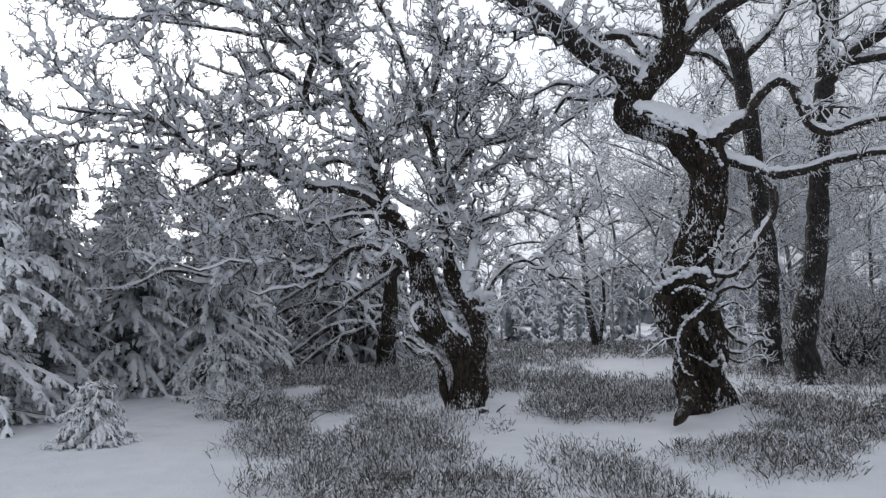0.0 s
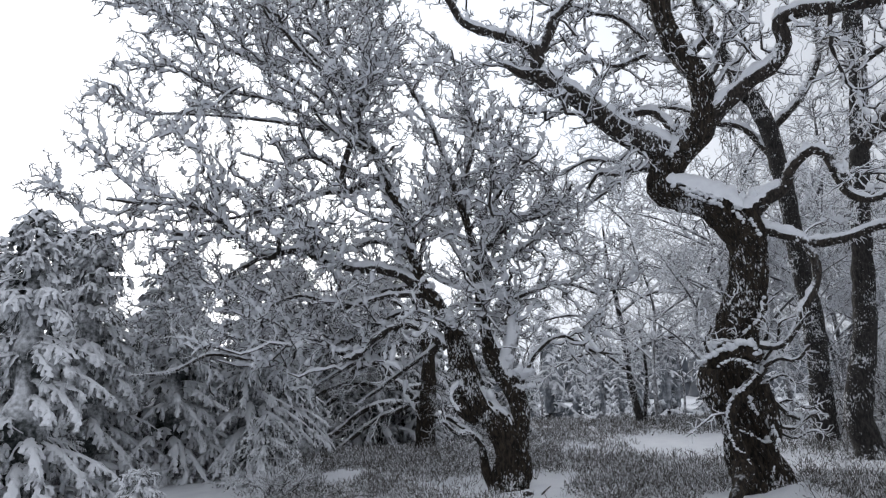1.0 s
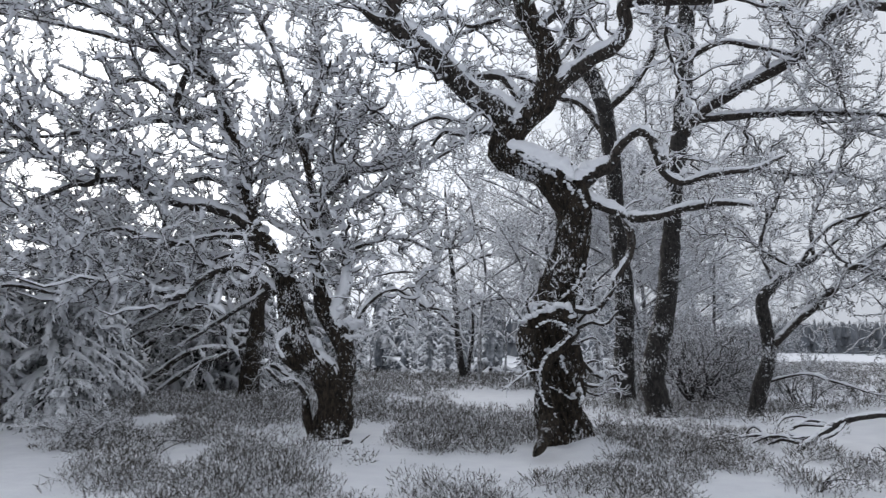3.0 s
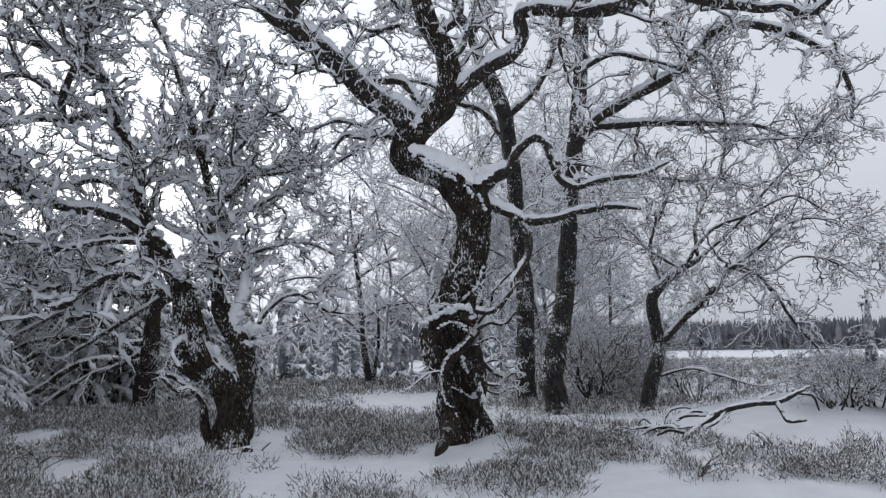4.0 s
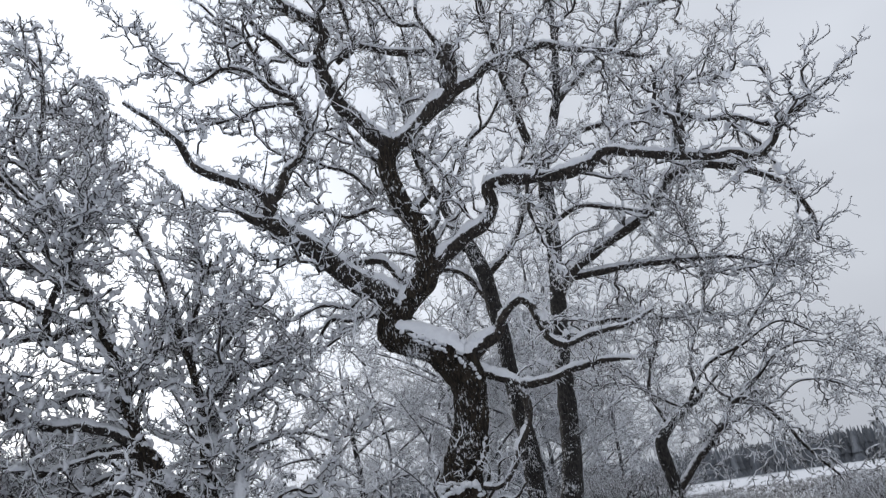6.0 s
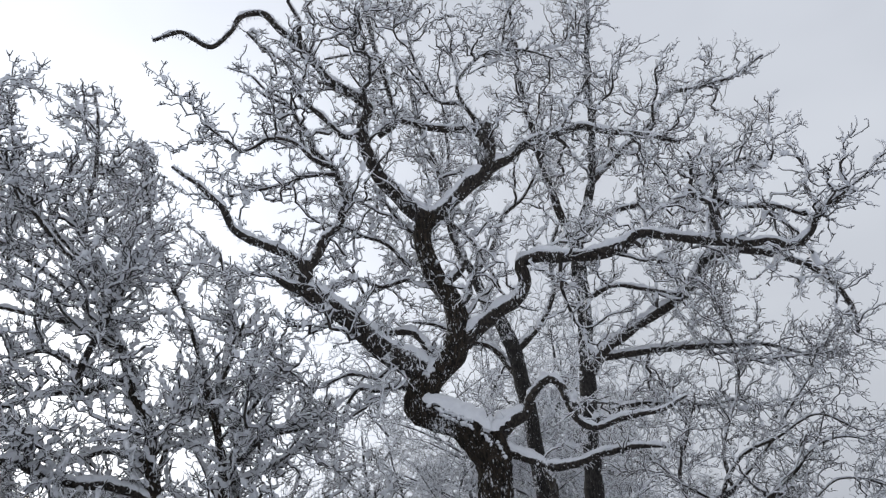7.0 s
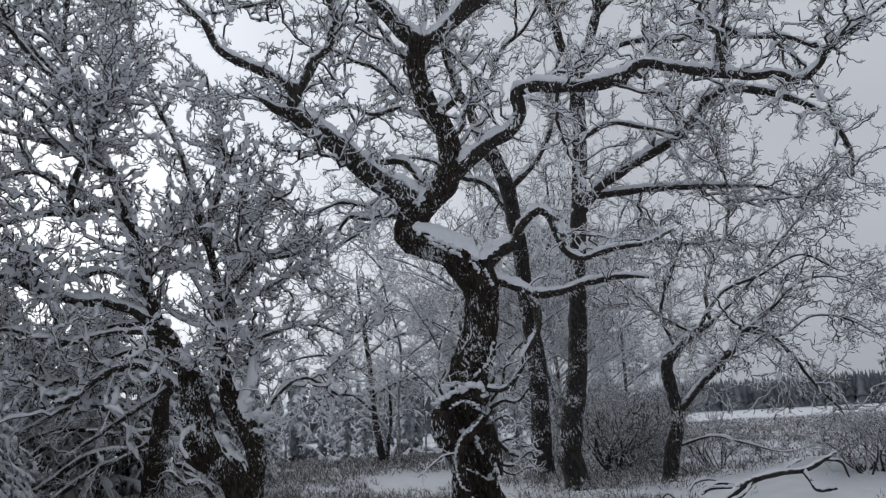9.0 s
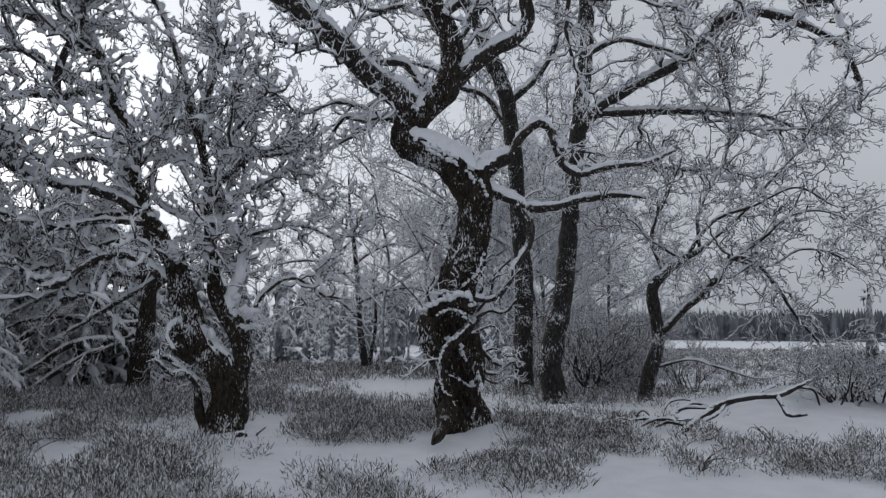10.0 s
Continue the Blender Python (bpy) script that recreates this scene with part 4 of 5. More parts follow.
tall_tree_left = Tree("tall_tree", 2.30, 20.00, "tall straight dark tree beside its twin, flecked with snow", 33, M_TALL)
tall_tree_left.wood("trunk", (0.03, 0.00, -0.10, 0.351), (-0.03, 0.00, 0.24, 0.287), (-0.08, 0.00, 0.86, 0.271), (-0.03, 0.00, 2.10, 0.255), (-0.02, 0.00, 3.36, 0.240), (-0.13, 0.00, 4.65, 0.233), (-0.20, 0.00, 6.28, 0.220), (-0.32, 0.00, 7.44, 0.232), (-0.44, 0.00, 8.36, 0.226), (-0.72, 0.00, 9.29, 0.212), (-0.92, 0.00, 9.89, 0.171))
tall_tree_left.wood("stem", (-0.78, 0.00, 9.27, 0.188), (-1.21, 0.05, 10.34, 0.157), (-1.45, 0.08, 11.15, 0.142), (-1.75, 0.11, 11.78, 0.117), (-1.87, 0.14, 12.62, 0.091), (-1.98, 0.19, 13.93, 0.075), (-1.77, 0.24, 15.51, 0.059), (-1.81, 0.30, 17.47, 0.041))
tall_tree_left.wood("limb", (-0.42, 0.00, 8.26, 0.135), (0.47, 0.26, 9.17, 0.096), (1.09, 0.52, 10.34, 0.081), (1.25, 0.80, 11.84, 0.065), (1.71, 1.00, 12.95, 0.048))
tall_tree_left.wood("limb", (-1.33, 0.07, 10.94, 0.106), (-0.74, -0.08, 11.59, 0.080), (-0.27, -0.27, 12.66, 0.063), (0.52, -0.45, 13.31, 0.046), (1.41, -0.73, 14.76, 0.038))
tall_tree_left.wood("limb", (-0.33, 0.00, 7.44, 0.116), (-1.04, 0.33, 8.56, 0.094), (-1.70, 0.51, 8.88, 0.077), (-2.54, 0.78, 9.59, 0.062), (-3.40, 1.00, 9.86, 0.045))
tall_tree_left.crown(0.75, 2.4, 4.5, 7.5, 1.2, clear=4.2, clots=0.8)

tall_tree = Tree("tall_tree", 2.78, 17.60, "tall straight dark tree with long side limb", 44, M_TALL)
tall_tree.wood("trunk", (-0.02, 0.00, -0.08, 0.424), (-0.07, 0.00, 0.20, 0.311), (-0.16, 0.00, 0.81, 0.296), (-0.02, 0.00, 1.63, 0.260), (0.23, 0.00, 2.87, 0.240), (0.37, 0.00, 4.28, 0.214), (0.49, 0.00, 5.43, 0.203), (0.61, 0.00, 6.44, 0.205), (0.75, 0.00, 7.47, 0.194), (0.90, 0.00, 8.82, 0.176), (0.98, 0.00, 9.88, 0.164))
tall_tree.wood("stem", (0.90, 0.00, 9.58, 0.180), (0.98, 0.02, 10.44, 0.168), (1.40, 0.04, 11.45, 0.131), (1.82, 0.07, 12.79, 0.119), (2.12, 0.10, 14.59, 0.107), (2.31, 0.14, 16.56, 0.094), (2.72, 0.17, 18.67, 0.080), (2.96, 0.20, 20.71, 0.053))
tall_tree.wood("limb", (0.98, 0.02, 10.26, 0.135), (0.60, -0.16, 11.60, 0.114), (0.39, -0.29, 12.70, 0.099), (0.20, -0.44, 14.00, 0.085), (0.05, -0.60, 15.54, 0.070), (0.07, -0.76, 17.16, 0.064), (0.04, -0.88, 18.44, 0.047))
tall_tree.wood("limb", (1.72, 0.06, 12.41, 0.101), (2.80, 0.23, 13.49, 0.088), (3.85, 0.38, 14.40, 0.082), (4.77, 0.54, 15.72, 0.077), (5.73, 0.65, 15.93, 0.069), (7.05, 0.80, 16.36, 0.061), (8.44, 0.96, 17.28, 0.042))
tall_tree.wood("limb", (0.62, 0.00, 6.68, 0.186), (0.99, -0.09, 7.12, 0.157), (1.48, -0.19, 7.53, 0.151), (2.40, -0.36, 8.00, 0.137), (3.25, -0.50, 8.42, 0.139), (3.78, -0.62, 8.96, 0.141), (4.22, -0.72, 9.44, 0.127), (5.32, -0.90, 9.41, 0.112), (6.25, -1.09, 8.91, 0.080), (6.75, -1.22, 8.42, 0.072), (7.03, -1.37, 7.58, 0.056), (6.90, -1.50, 6.76, 0.039))
tall_tree.wood("limb", (1.02, -0.09, 7.14, 0.112), (2.05, 0.02, 7.24, 0.099), (3.25, 0.14, 7.29, 0.094), (4.60, 0.29, 7.30, 0.072), (5.65, 0.40, 7.22, 0.049), (6.61, 0.51, 6.87, 0.034))
tall_tree.wood("limb", (0.95, 0.02, 10.44, 0.088), (1.93, 0.25, 11.37, 0.083), (3.01, 0.45, 11.75, 0.077), (4.23, 0.68, 11.86, 0.062), (5.74, 0.97, 12.96, 0.046), (7.19, 1.22, 13.59, 0.039))
tall_tree.wood("limb", (0.54, 0.00, 5.57, 0.087), (1.48, 0.24, 5.92, 0.074), (2.57, 0.49, 5.98, 0.061), (3.67, 0.75, 5.89, 0.047), (4.81, 1.00, 6.03, 0.033))
tall_tree.wood("limb", (0.87, 0.00, 8.67, 0.076), (1.60, -0.23, 9.02, 0.069), (2.39, -0.47, 8.78, 0.061), (3.14, -0.70, 8.46, 0.045))
tall_tree.crown(0.75, 2.4, 4.5, 7.5, 1.2, clear=4.2, clots=0.8)

crooked_tree = Tree("crooked_tree", 4.66, 17.10, "small crooked tree with broad drooping rimed crown", 55, M_TALL)
crooked_tree.wood("trunk", (0.02, 0.00, -0.11, 0.236), (0.07, 0.00, 0.11, 0.180), (0.25, 0.00, 0.77, 0.169), (0.46, 0.00, 1.49, 0.158), (0.40, 0.00, 2.16, 0.147), (0.37, 0.00, 2.70, 0.130), (0.71, 0.00, 3.11, 0.114), (1.16, 0.00, 3.45, 0.092), (1.63, 0.00, 3.68, 0.070), snow=0.015)
crooked_tree.wood("limb", (0.52, 0.00, 1.63, 0.102), (0.91, -0.09, 2.09, 0.091), (1.43, -0.19, 2.55, 0.091), (1.84, -0.28, 2.95, 0.086), (2.20, -0.37, 3.41, 0.069), (2.60, -0.43, 3.34, 0.052), (3.05, -0.54, 2.80, 0.046), (3.38, -0.66, 2.14, 0.035), (3.85, -0.80, 1.44, 0.023), snow=0.012)
crooked_tree.wood("limb", (1.55, 0.00, 3.65, 0.048), (1.58, 0.14, 4.51, 0.044), (2.04, 0.30, 5.38, 0.041), (2.53, 0.46, 6.29, 0.037), (2.70, 0.65, 7.52, 0.028), (2.48, 0.80, 8.49, 0.019), snow=0.02)
crooked_tree.wood("limb", (2.23, -0.37, 3.41, 0.043), (2.85, -0.51, 3.86, 0.039), (3.45, -0.65, 4.37, 0.031), (4.17, -0.79, 4.45, 0.022), (4.95, -0.97, 4.06, 0.018), snow=0.02)
crooked_tree.wood("limb", (1.10, 0.00, 3.41, 0.043), (0.47, 0.38, 3.95, 0.035), (0.01, 0.70, 4.53, 0.026), (-0.40, 0.90, 4.34, 0.018), snow=0.02)
crooked_tree.wood("limb", (0.30, 0.00, 0.83, 0.038), (1.08, -0.26, 1.04, 0.029), (1.76, -0.51, 0.85, 0.026), (2.42, -0.76, 0.64, 0.017), (3.07, -1.00, 0.75, 0.013), dense=0.08, snow=0.02)
crooked_tree.wood("limb", (1.63, 0.00, 3.68, 0.044), (2.74, 0.12, 4.64, 0.036), (3.83, 0.25, 5.80, 0.033), (4.76, 0.34, 6.54, 0.024), (5.51, 0.40, 6.71, 0.019), snow=0.02)
crooked_tree.wood("limb", (2.20, -0.37, 3.37, 0.039), (3.12, -0.07, 3.24, 0.032), (4.12, 0.25, 3.68, 0.028), (5.11, 0.55, 3.58, 0.019), (5.95, 0.83, 3.18, 0.015), snow=0.02)
crooked_tree.wood("limb", (0.66, 0.00, 3.06, 0.055), (0.46, 0.26, 4.02, 0.046), (0.92, 0.42, 5.04, 0.036), (1.34, 0.50, 5.92, 0.022), snow=0.02)
crooked_tree.wood("limb", (1.16, 0.00, 3.45, 0.055), (1.84, -0.22, 4.32, 0.046), (2.72, -0.42, 4.66, 0.036), (3.66, -0.56, 5.06, 0.028), (4.44, -0.66, 4.62, 0.020), snow=0.02)
crooked_tree.crown(1.8, 3.6, 5.6, 6.4, 0.92, 0.0, 1, M_THINRIME, 0.8, 0.08, clear=0.7)

dark_oak = Tree("oak_tree", -8.95, 21.30, "short dark-trunked oak with arching low limbs", 68, M_OAK)
dark_oak.wood("trunk", (0.02, 0.00, -0.11, 0.403), (0.02, 0.00, 0.29, 0.311), (0.09, 0.00, 1.00, 0.292), (0.20, 0.00, 2.08, 0.237), (0.22, 0.00, 2.99, 0.201), (0.05, 0.00, 3.73, 0.165), (0.05, 0.00, 4.65, 0.129), (-0.02, 0.00, 5.77, 0.102), (0.28, 0.00, 7.06, 0.075), (0.14, 0.00, 8.40, 0.048))
dark_oak.wood("limb", (-0.08, 0.00, 1.09, 0.137), (-0.44, -0.11, 1.81, 0.119), (-0.90, -0.19, 2.20, 0.120), (-1.35, -0.27, 2.70, 0.121), (-2.21, -0.38, 2.60, 0.103), (-2.76, -0.51, 1.78, 0.085), (-3.72, -0.65, 1.25, 0.067), (-4.90, -0.80, 1.09, 0.049), snow=0.022)
dark_oak.wood("limb", (-0.06, -0.04, 1.40, 0.100), (-1.03, -0.34, 1.51, 0.092), (-1.89, -0.62, 1.22, 0.092), (-2.56, -0.88, 0.70, 0.093), (-3.24, -1.11, 0.36, 0.084), (-3.67, -1.25, 0.27, 0.066), (-4.19, -1.54, -0.49, 0.038), snow=0.022)
dark_oak.wood("limb", (0.19, 0.00, 1.00, 0.091), (0.70, 0.17, 0.99, 0.073), (1.20, 0.36, 0.62, 0.073), (1.78, 0.60, 0.16, 0.046), snow=0.022)
dark_oak.wood("limb", (0.07, 0.00, 3.72, 0.092), (-0.91, 0.36, 4.75, 0.076), (-1.85, 0.58, 5.03, 0.058), (-3.09, 0.90, 5.74, 0.040), snow=0.022)
dark_oak.wood("limb", (0.18, 0.00, 2.81, 0.110), (1.13, 0.20, 3.87, 0.082), (1.86, 0.34, 4.58, 0.064), (2.96, 0.50, 4.90, 0.045), snow=0.022)
dark_oak.wood("limb", (-0.13, -0.06, 1.64, 0.091), (-0.67, -0.27, 1.29, 0.082), (-1.35, -0.51, 1.00, 0.083), (-2.26, -0.88, 0.35, 0.074), (-3.05, -1.26, -0.47, 0.046), snow=0.022)
dark_oak.wood("limb", (0.07, 0.00, 3.36, 0.110), (-0.41, -0.14, 3.41, 0.101), (-1.37, -0.43, 3.67, 0.092), (-2.42, -0.76, 3.42, 0.084), (-3.44, -1.13, 2.71, 0.075), (-4.24, -1.50, 1.82, 0.056), (-4.65, -1.80, 0.94, 0.038), snow=0.022)
dark_oak.wood("limb", (0.04, 0.00, 4.06, 0.101), (-1.50, -0.57, 4.21, 0.092), (-2.68, -1.02, 3.96, 0.084), (-3.83, -1.50, 3.43, 0.075), (-4.74, -2.00, 2.54, 0.056), (-5.27, -2.40, 1.67, 0.037), snow=0.022)
dark_oak.wood("limb", (0.01, 0.00, 1.99, 0.101), (-1.12, -0.14, 1.93, 0.093), (-2.08, -0.25, 2.14, 0.085), (-3.05, -0.37, 2.05, 0.076), (-4.04, -0.48, 1.77, 0.058), (-5.05, -0.60, 2.02, 0.039), snow=0.022)
dark_oak.wood("limb", (0.03, 0.00, 3.54, 0.092), (-1.27, 0.21, 3.43, 0.085), (-2.63, 0.43, 4.08, 0.069), (-4.06, 0.64, 4.37, 0.051), (-5.83, 0.90, 5.11, 0.043), snow=0.022)
dark_oak.crown(0.8, 2.8, 4.4, 6.0, 1.0, 0.03, 1, M_THINRIME, 0.72, clear=0.5)

thin_tree = Tree("birch_tree", -3.45, 33.00, "thin young tree with level frosted branches", 77, M_TALL)
thin_tree.wood("trunk", (0.01, 0.00, -0.07, 0.211), (-0.23, 0.00, 1.33, 0.158), (-0.37, 0.00, 2.87, 0.145), (-0.49, 0.00, 4.43, 0.119), (-0.68, 0.00, 6.02, 0.093), (-0.88, 0.00, 7.62, 0.067), (-0.95, 0.00, 9.23, 0.041))
thin_tree.wood("stem", (0.14, 0.00, 0.01, 0.092), (0.29, 0.06, 1.32, 0.079), (0.39, 0.13, 2.60, 0.066), (0.24, 0.20, 4.15, 0.040))
thin_tree.wood("limb", (-0.46, 0.00, 3.91, 0.079), (-1.54, 0.17, 4.76, 0.067), (-2.89, 0.33, 5.11, 0.054), (-4.30, 0.50, 4.93, 0.041))
thin_tree.wood("limb", (-0.57, 0.00, 4.96, 0.066), (0.57, 0.18, 5.70, 0.066), (1.82, 0.36, 5.90, 0.053), (2.79, 0.50, 5.60, 0.040))
thin_tree.wood("limb", (-0.32, 0.00, 2.36, 0.079), (-1.29, -0.17, 3.16, 0.066), (-2.30, -0.31, 3.19, 0.053), (-3.60, -0.50, 2.70, 0.040))
thin_tree.wood("limb", (-0.39, 0.00, 3.13, 0.079), (0.76, -0.17, 3.59, 0.065), (2.00, -0.35, 3.78, 0.052), (2.95, -0.50, 3.48, 0.039))
thin_tree.wood("limb", (-0.73, 0.00, 6.15, 0.066), (-1.72, 0.23, 7.18, 0.054), (-2.53, 0.50, 8.66, 0.041))
thin_tree.wood("limb", (-0.80, 0.00, 7.08, 0.053), (0.15, 0.26, 8.12, 0.054), (0.94, 0.50, 9.17, 0.041))
# same hazed twig colour as the background trees
thin_tree.crown(0.5, 2.4, 1.8, 2.4, 1.5, 0.02, 1, M_HAZETWIG, 1.4)

# ---- ground: one sheet of snow to the horizon ----
def rise(x, y):
    """Height of the snow at a place."""
    p = np.stack([x, y, 0 * x], -1)
    d = np.hypot(x, y)
    near = 0.045 * wobble(p, 501, 0.9) + 0.022 * wobble(p, 502, 2.6) + 0.008 * wobble(p, 503, 7.0)
    near = near + 0.018 * wobble(p, 506, 5.5) * np.clip((17 - d) / 6, 0, 1)
    far = 0.5 * wobble(p, 504, 0.03) * np.clip((d - 40) / 80, 0, 1)
    z = near * np.clip(1.3 - d / 90, 0.2, 1) + far
    for cx, cy, h, w in ((0.6, 11.5, 0.10, 0.8), (-3.6, 12.4, -0.04, 0.9), (0.88, 11.2, 0.2, 0.36), (-3.2, 12.3, 0.08, 0.3), (2.8, 17.2, -0.07, 1.3), (7.0, 15.5, 0.30, 2.2), (9.5, 17.5, 0.35, 2.5), (-8.0, 14.0, 0.12, 2.0)):
        z = z + h * np.exp(-((x - cx) ** 2 + (y - cy) ** 2) / w ** 2)
    return z


def ground_sheet():
    # rings of growing width round the camera's place
    rad = np.concatenate([[0.05], np.linspace(0.6, 30, 110), 30 * 1.1 ** np.arange(1, 48)])
    ang = np.linspace(0, 2 * math.pi, 281)
    x, y = 0.6 + rad[:, None] * np.sin(ang), -1.5 + rad[:, None] * np.cos(ang)
    sh = Shell()
    sh.grid(np.stack([x, y, rise(x, y)], -1)[None], False)
    f = sh.f[0]
    sh.f = [f[:, ::-1]]
    ob = part("ground", sh, M_SNOW)
    return tagged(ob, "snow-covered heath reaching to the horizon", "ground", kind="structure")


ground_sheet()

# ---- heather and bilberry in patches ----
HEATH = []


def heath(cx, cy, rx, ry, dense):
    HEATH.append((cx, cy, rx, ry, dense))


heath(-1.9, 11.7, 0.6, 1.1, 0.8)
heath(2.0, 12.1, 1.0, 2.0, 0.9)
heath(-3.8, 8.8, 1.4, 1.4, 1.0)
heath(0.7, 8.7, 0.7, 0.9, 0.9)
heath(-1.0, 7.8, 0.6, 0.5, 0.9)
heath(-5.0, 8.7, 0.6, 1.4, 0.8)
heath(-1.9, 6.2, 2.1, 0.65, 1.0)
heath(-5.2, 10.1, 1.0, 1.5, 0.8)
heath(-2.9, 7.4, 1.0, 1.2, 1.1)
heath(-1.1, 7.1, 0.9, 0.5, 1.0)
heath(-1.3, 12.9, 1.1, 1.8, 1.0)
heath(0.7, 8.3, 0.7, 1.1, 0.9)
heath(1.7, 11.7, 1.0, 1.7, 1.0)
heath(-6.9, 11.6, 1.2, 1.4, 0.9)
heath(-1.4, 15.4, 1.6, 2.0, 1.0)
heath(-7.0, 16.5, 3.2, 2.6, 1.0)
heath(-8.5, 21.5, 4.2, 3.4, 1.0)
heath(-7.0, 30.0, 7.0, 4.5, 1.0)
heath(2.9, 15.2, 1.6, 2.4, 1.0)
heath(3.6, 19.5, 2.4, 2.4, 0.9)
heath(4.4, 24.0, 2.6, 2.6, 0.8)
heath(0.6, 32.0, 4.0, 4.0, 0.8)
heath(-4.6, 18.0, 1.2, 1.8, 0.8)
heath(-6.2, 14.0, 2.2, 1.5, 1.0)
heath(-9.0, 17.0, 2.0, 3.0, 1.0)
heath(-5.2, 21.5, 2.2, 3.5, 1.0)
heath(-3.0, 16.8, 1.0, 2.0, 0.8)
heath(12.0, 29.0, 5.0, 6.0, 0.35)
heath(20.0, 45.0, 11.0, 12.0, 0.35)
heath(24.0, 70.0, 16.0, 14.0, 0.25)
heath(6.4, 17.6, 1.2, 1.6, 0.4)
heath(-3.0, 36.5, 8.0, 3.5, 0.9)
heath(0.9, 8.2, 0.45, 0.59, 0.9)
heath(1.6, 9.2, 0.30, 0.39, 0.8)
heath(2.95, 8.6, 0.26, 0.50, 1.0)
heath(3.5, 8.9, 0.12, 0.16, 1.2)
heath(4.35, 8.6, 0.40, 0.50, 1.3)
heath(4.95, 7.9, 0.25, 0.40, 1.2)
heath(3.75, 8.15, 0.10, 0.12, 1.2)
heath(2.6, 9.8, 0.28, 0.30, 0.7)
heath(5.2, 9.4, 0.20, 0.25, 0.9)
heath(3.05, 9.5, 0.10, 0.12, 1.0)
heath(3.88, 11.14, 0.30, 0.33, 1.3)
heath(4.12, 9.81, 0.30, 0.33, 1.3)
heath(4.61, 9.15, 0.40, 0.44, 1.3)
heath(5.55, 9.81, 0.30, 0.33, 1.3)
heath(5.19, 13.78, 0.16, 0.18, 1.3)


def heather():
    rng = np.random.RandomState(91)
    xs, ys = [], []
    for cx, cy, rx, ry, dense in HEATH:
        k = int(60 * dense * math.pi * rx * ry * (1.0 if cy < 10 else 0.45 if cy < 14 else 0.2 if cy < 20 else 0.06))
        rr, aa = np.sqrt(rng.uniform(0, 1, k)), rng.uniform(0, 6.28, k)
        xs.append(cx + (rr * np.cos(aa) * 1.15 + rng.normal(0, 0.08, k)) * rx)
        ys.append(cy + (rr * np.sin(aa) * 1.15 + rng.normal(0, 0.08, k)) * ry)
    x, y = np.concatenate(xs), np.concatenate(ys)
    p = np.stack([x, y, 0 * x], -1)
    keep = (wobble(p, 92, 1.7) + 0.6 * wobble(p, 93, 5.0) > -0.55) & (y > 5.0)
    for tx, ty, r in ((0.36, 11.6, 0.55), (-3.75, 12.5, 0.6), (2.3, 20.0, 0.35)):
        keep &= np.hypot(x - tx, y - ty) > r
    keep &= np.hypot((x - 2.65) / 0.5, (y - 16.9) / 1.0) > 1
    x, y = x[keep], y[keep]
    root = np.stack([x, y, rise(x, y) - 0.02], -1)
    tall = 0.08 + 0.12 * rng.uniform(0, 1, len(x)) + 0.06 * wobble(root, 94, 1.6) + 0.05 * wobble(root, 96, 4.7)
    sh = Shell()
    k = 2
    base = np.repeat(root, k, 0) + rng.normal(0, 0.06, (len(x) * k, 3)) * np.array([1, 1, 0])
    lean = rng.normal(0, 0.42, (len(base), 3))
    d = unit(lean * np.array([1, 1, 0]) + np.array([0, 0, 1.0]))
    h = np.repeat(tall, k)[:, None] * rng.uniform(0.55, 1.15, (len(base), 1))
    mid = base + d * h * 0.5
    d2 = unit(d + rng.normal(0, 0.3, d.shape))
    P = np.stack([base, mid, mid + d2 * h * 0.5], 1)
    w = rng.uniform(0.002, 0.0042, (len(base), 1)) * (1 + 0.04 * np.clip(base[:, 1:2] - 8, 0, 20))
    sh.tubes(P, w * np.array([[0.8, 1.0, 0.45]]), 3)
    # side sprigs
    s = np.repeat(np.flatnonzero(base[:, 1] < 10.5), 2)
    t = rng.uniform(0.35, 0.95, (len(s), 1))
    b2 = P[s, 0] + (P[s, 2] - P[s, 0]) * t
    e = unit(d[s] + rng.normal(0, 0.7, (len(s), 3))) * (h[s] * rng.uniform(0.22, 0.5, (len(s), 1)))
    sh.tubes(np.stack([b2, b2 + e], 1), w[s] * np.array([[1.15, 0.7]]), 3)
    # low frosted tufts filling the patches
    fx, fy, lift = [], [], []
    for cx, cy, rx, ry, dense in HEATH:
        k = int(72 * dense * math.pi * rx * ry * (0.8 if cy < 10 else 0.7 if cy < 14 else 0.45 if cy < 20 else 0.2))
        rr, aa = np.sqrt(rng.uniform(0, 1, k)), rng.uniform(0, 6.28, k)
        fx.append(cx + (rr * np.cos(aa) * 1.15 + rng.normal(0, 0.07, k)) * rx)
        fy.append(cy + (rr * np.sin(aa) * 1.15 + rng.normal(0, 0.07, k)) * ry)
        lift.append(np.full(k, 0.11 if rx < 0.45 else 0.0))
    fx, fy, lift = np.concatenate(fx), np.concatenate(fy), np.concatenate(lift)
    p = np.stack([fx, fy, 0 * fx], -1)
    ok = (wobble(p, 92, 1.7) + 0.9 * wobble(p, 93, 6.0) > -0.5) & (fy > 5.0)
    for tx, ty, r in ((0.36, 11.6, 0.6), (-3.75, 12.5, 0.65)):
        ok &= np.hypot(fx - tx, fy - ty) > r
    ok &= np.hypot((fx - 2.65) / 0.5, (fy - 16.9) / 1.0) > 1
    p, lift = p[ok], lift[ok]
    p[:, 2] = rise(p[:, 0], p[:, 1]) - 0.02
    n = len(p)
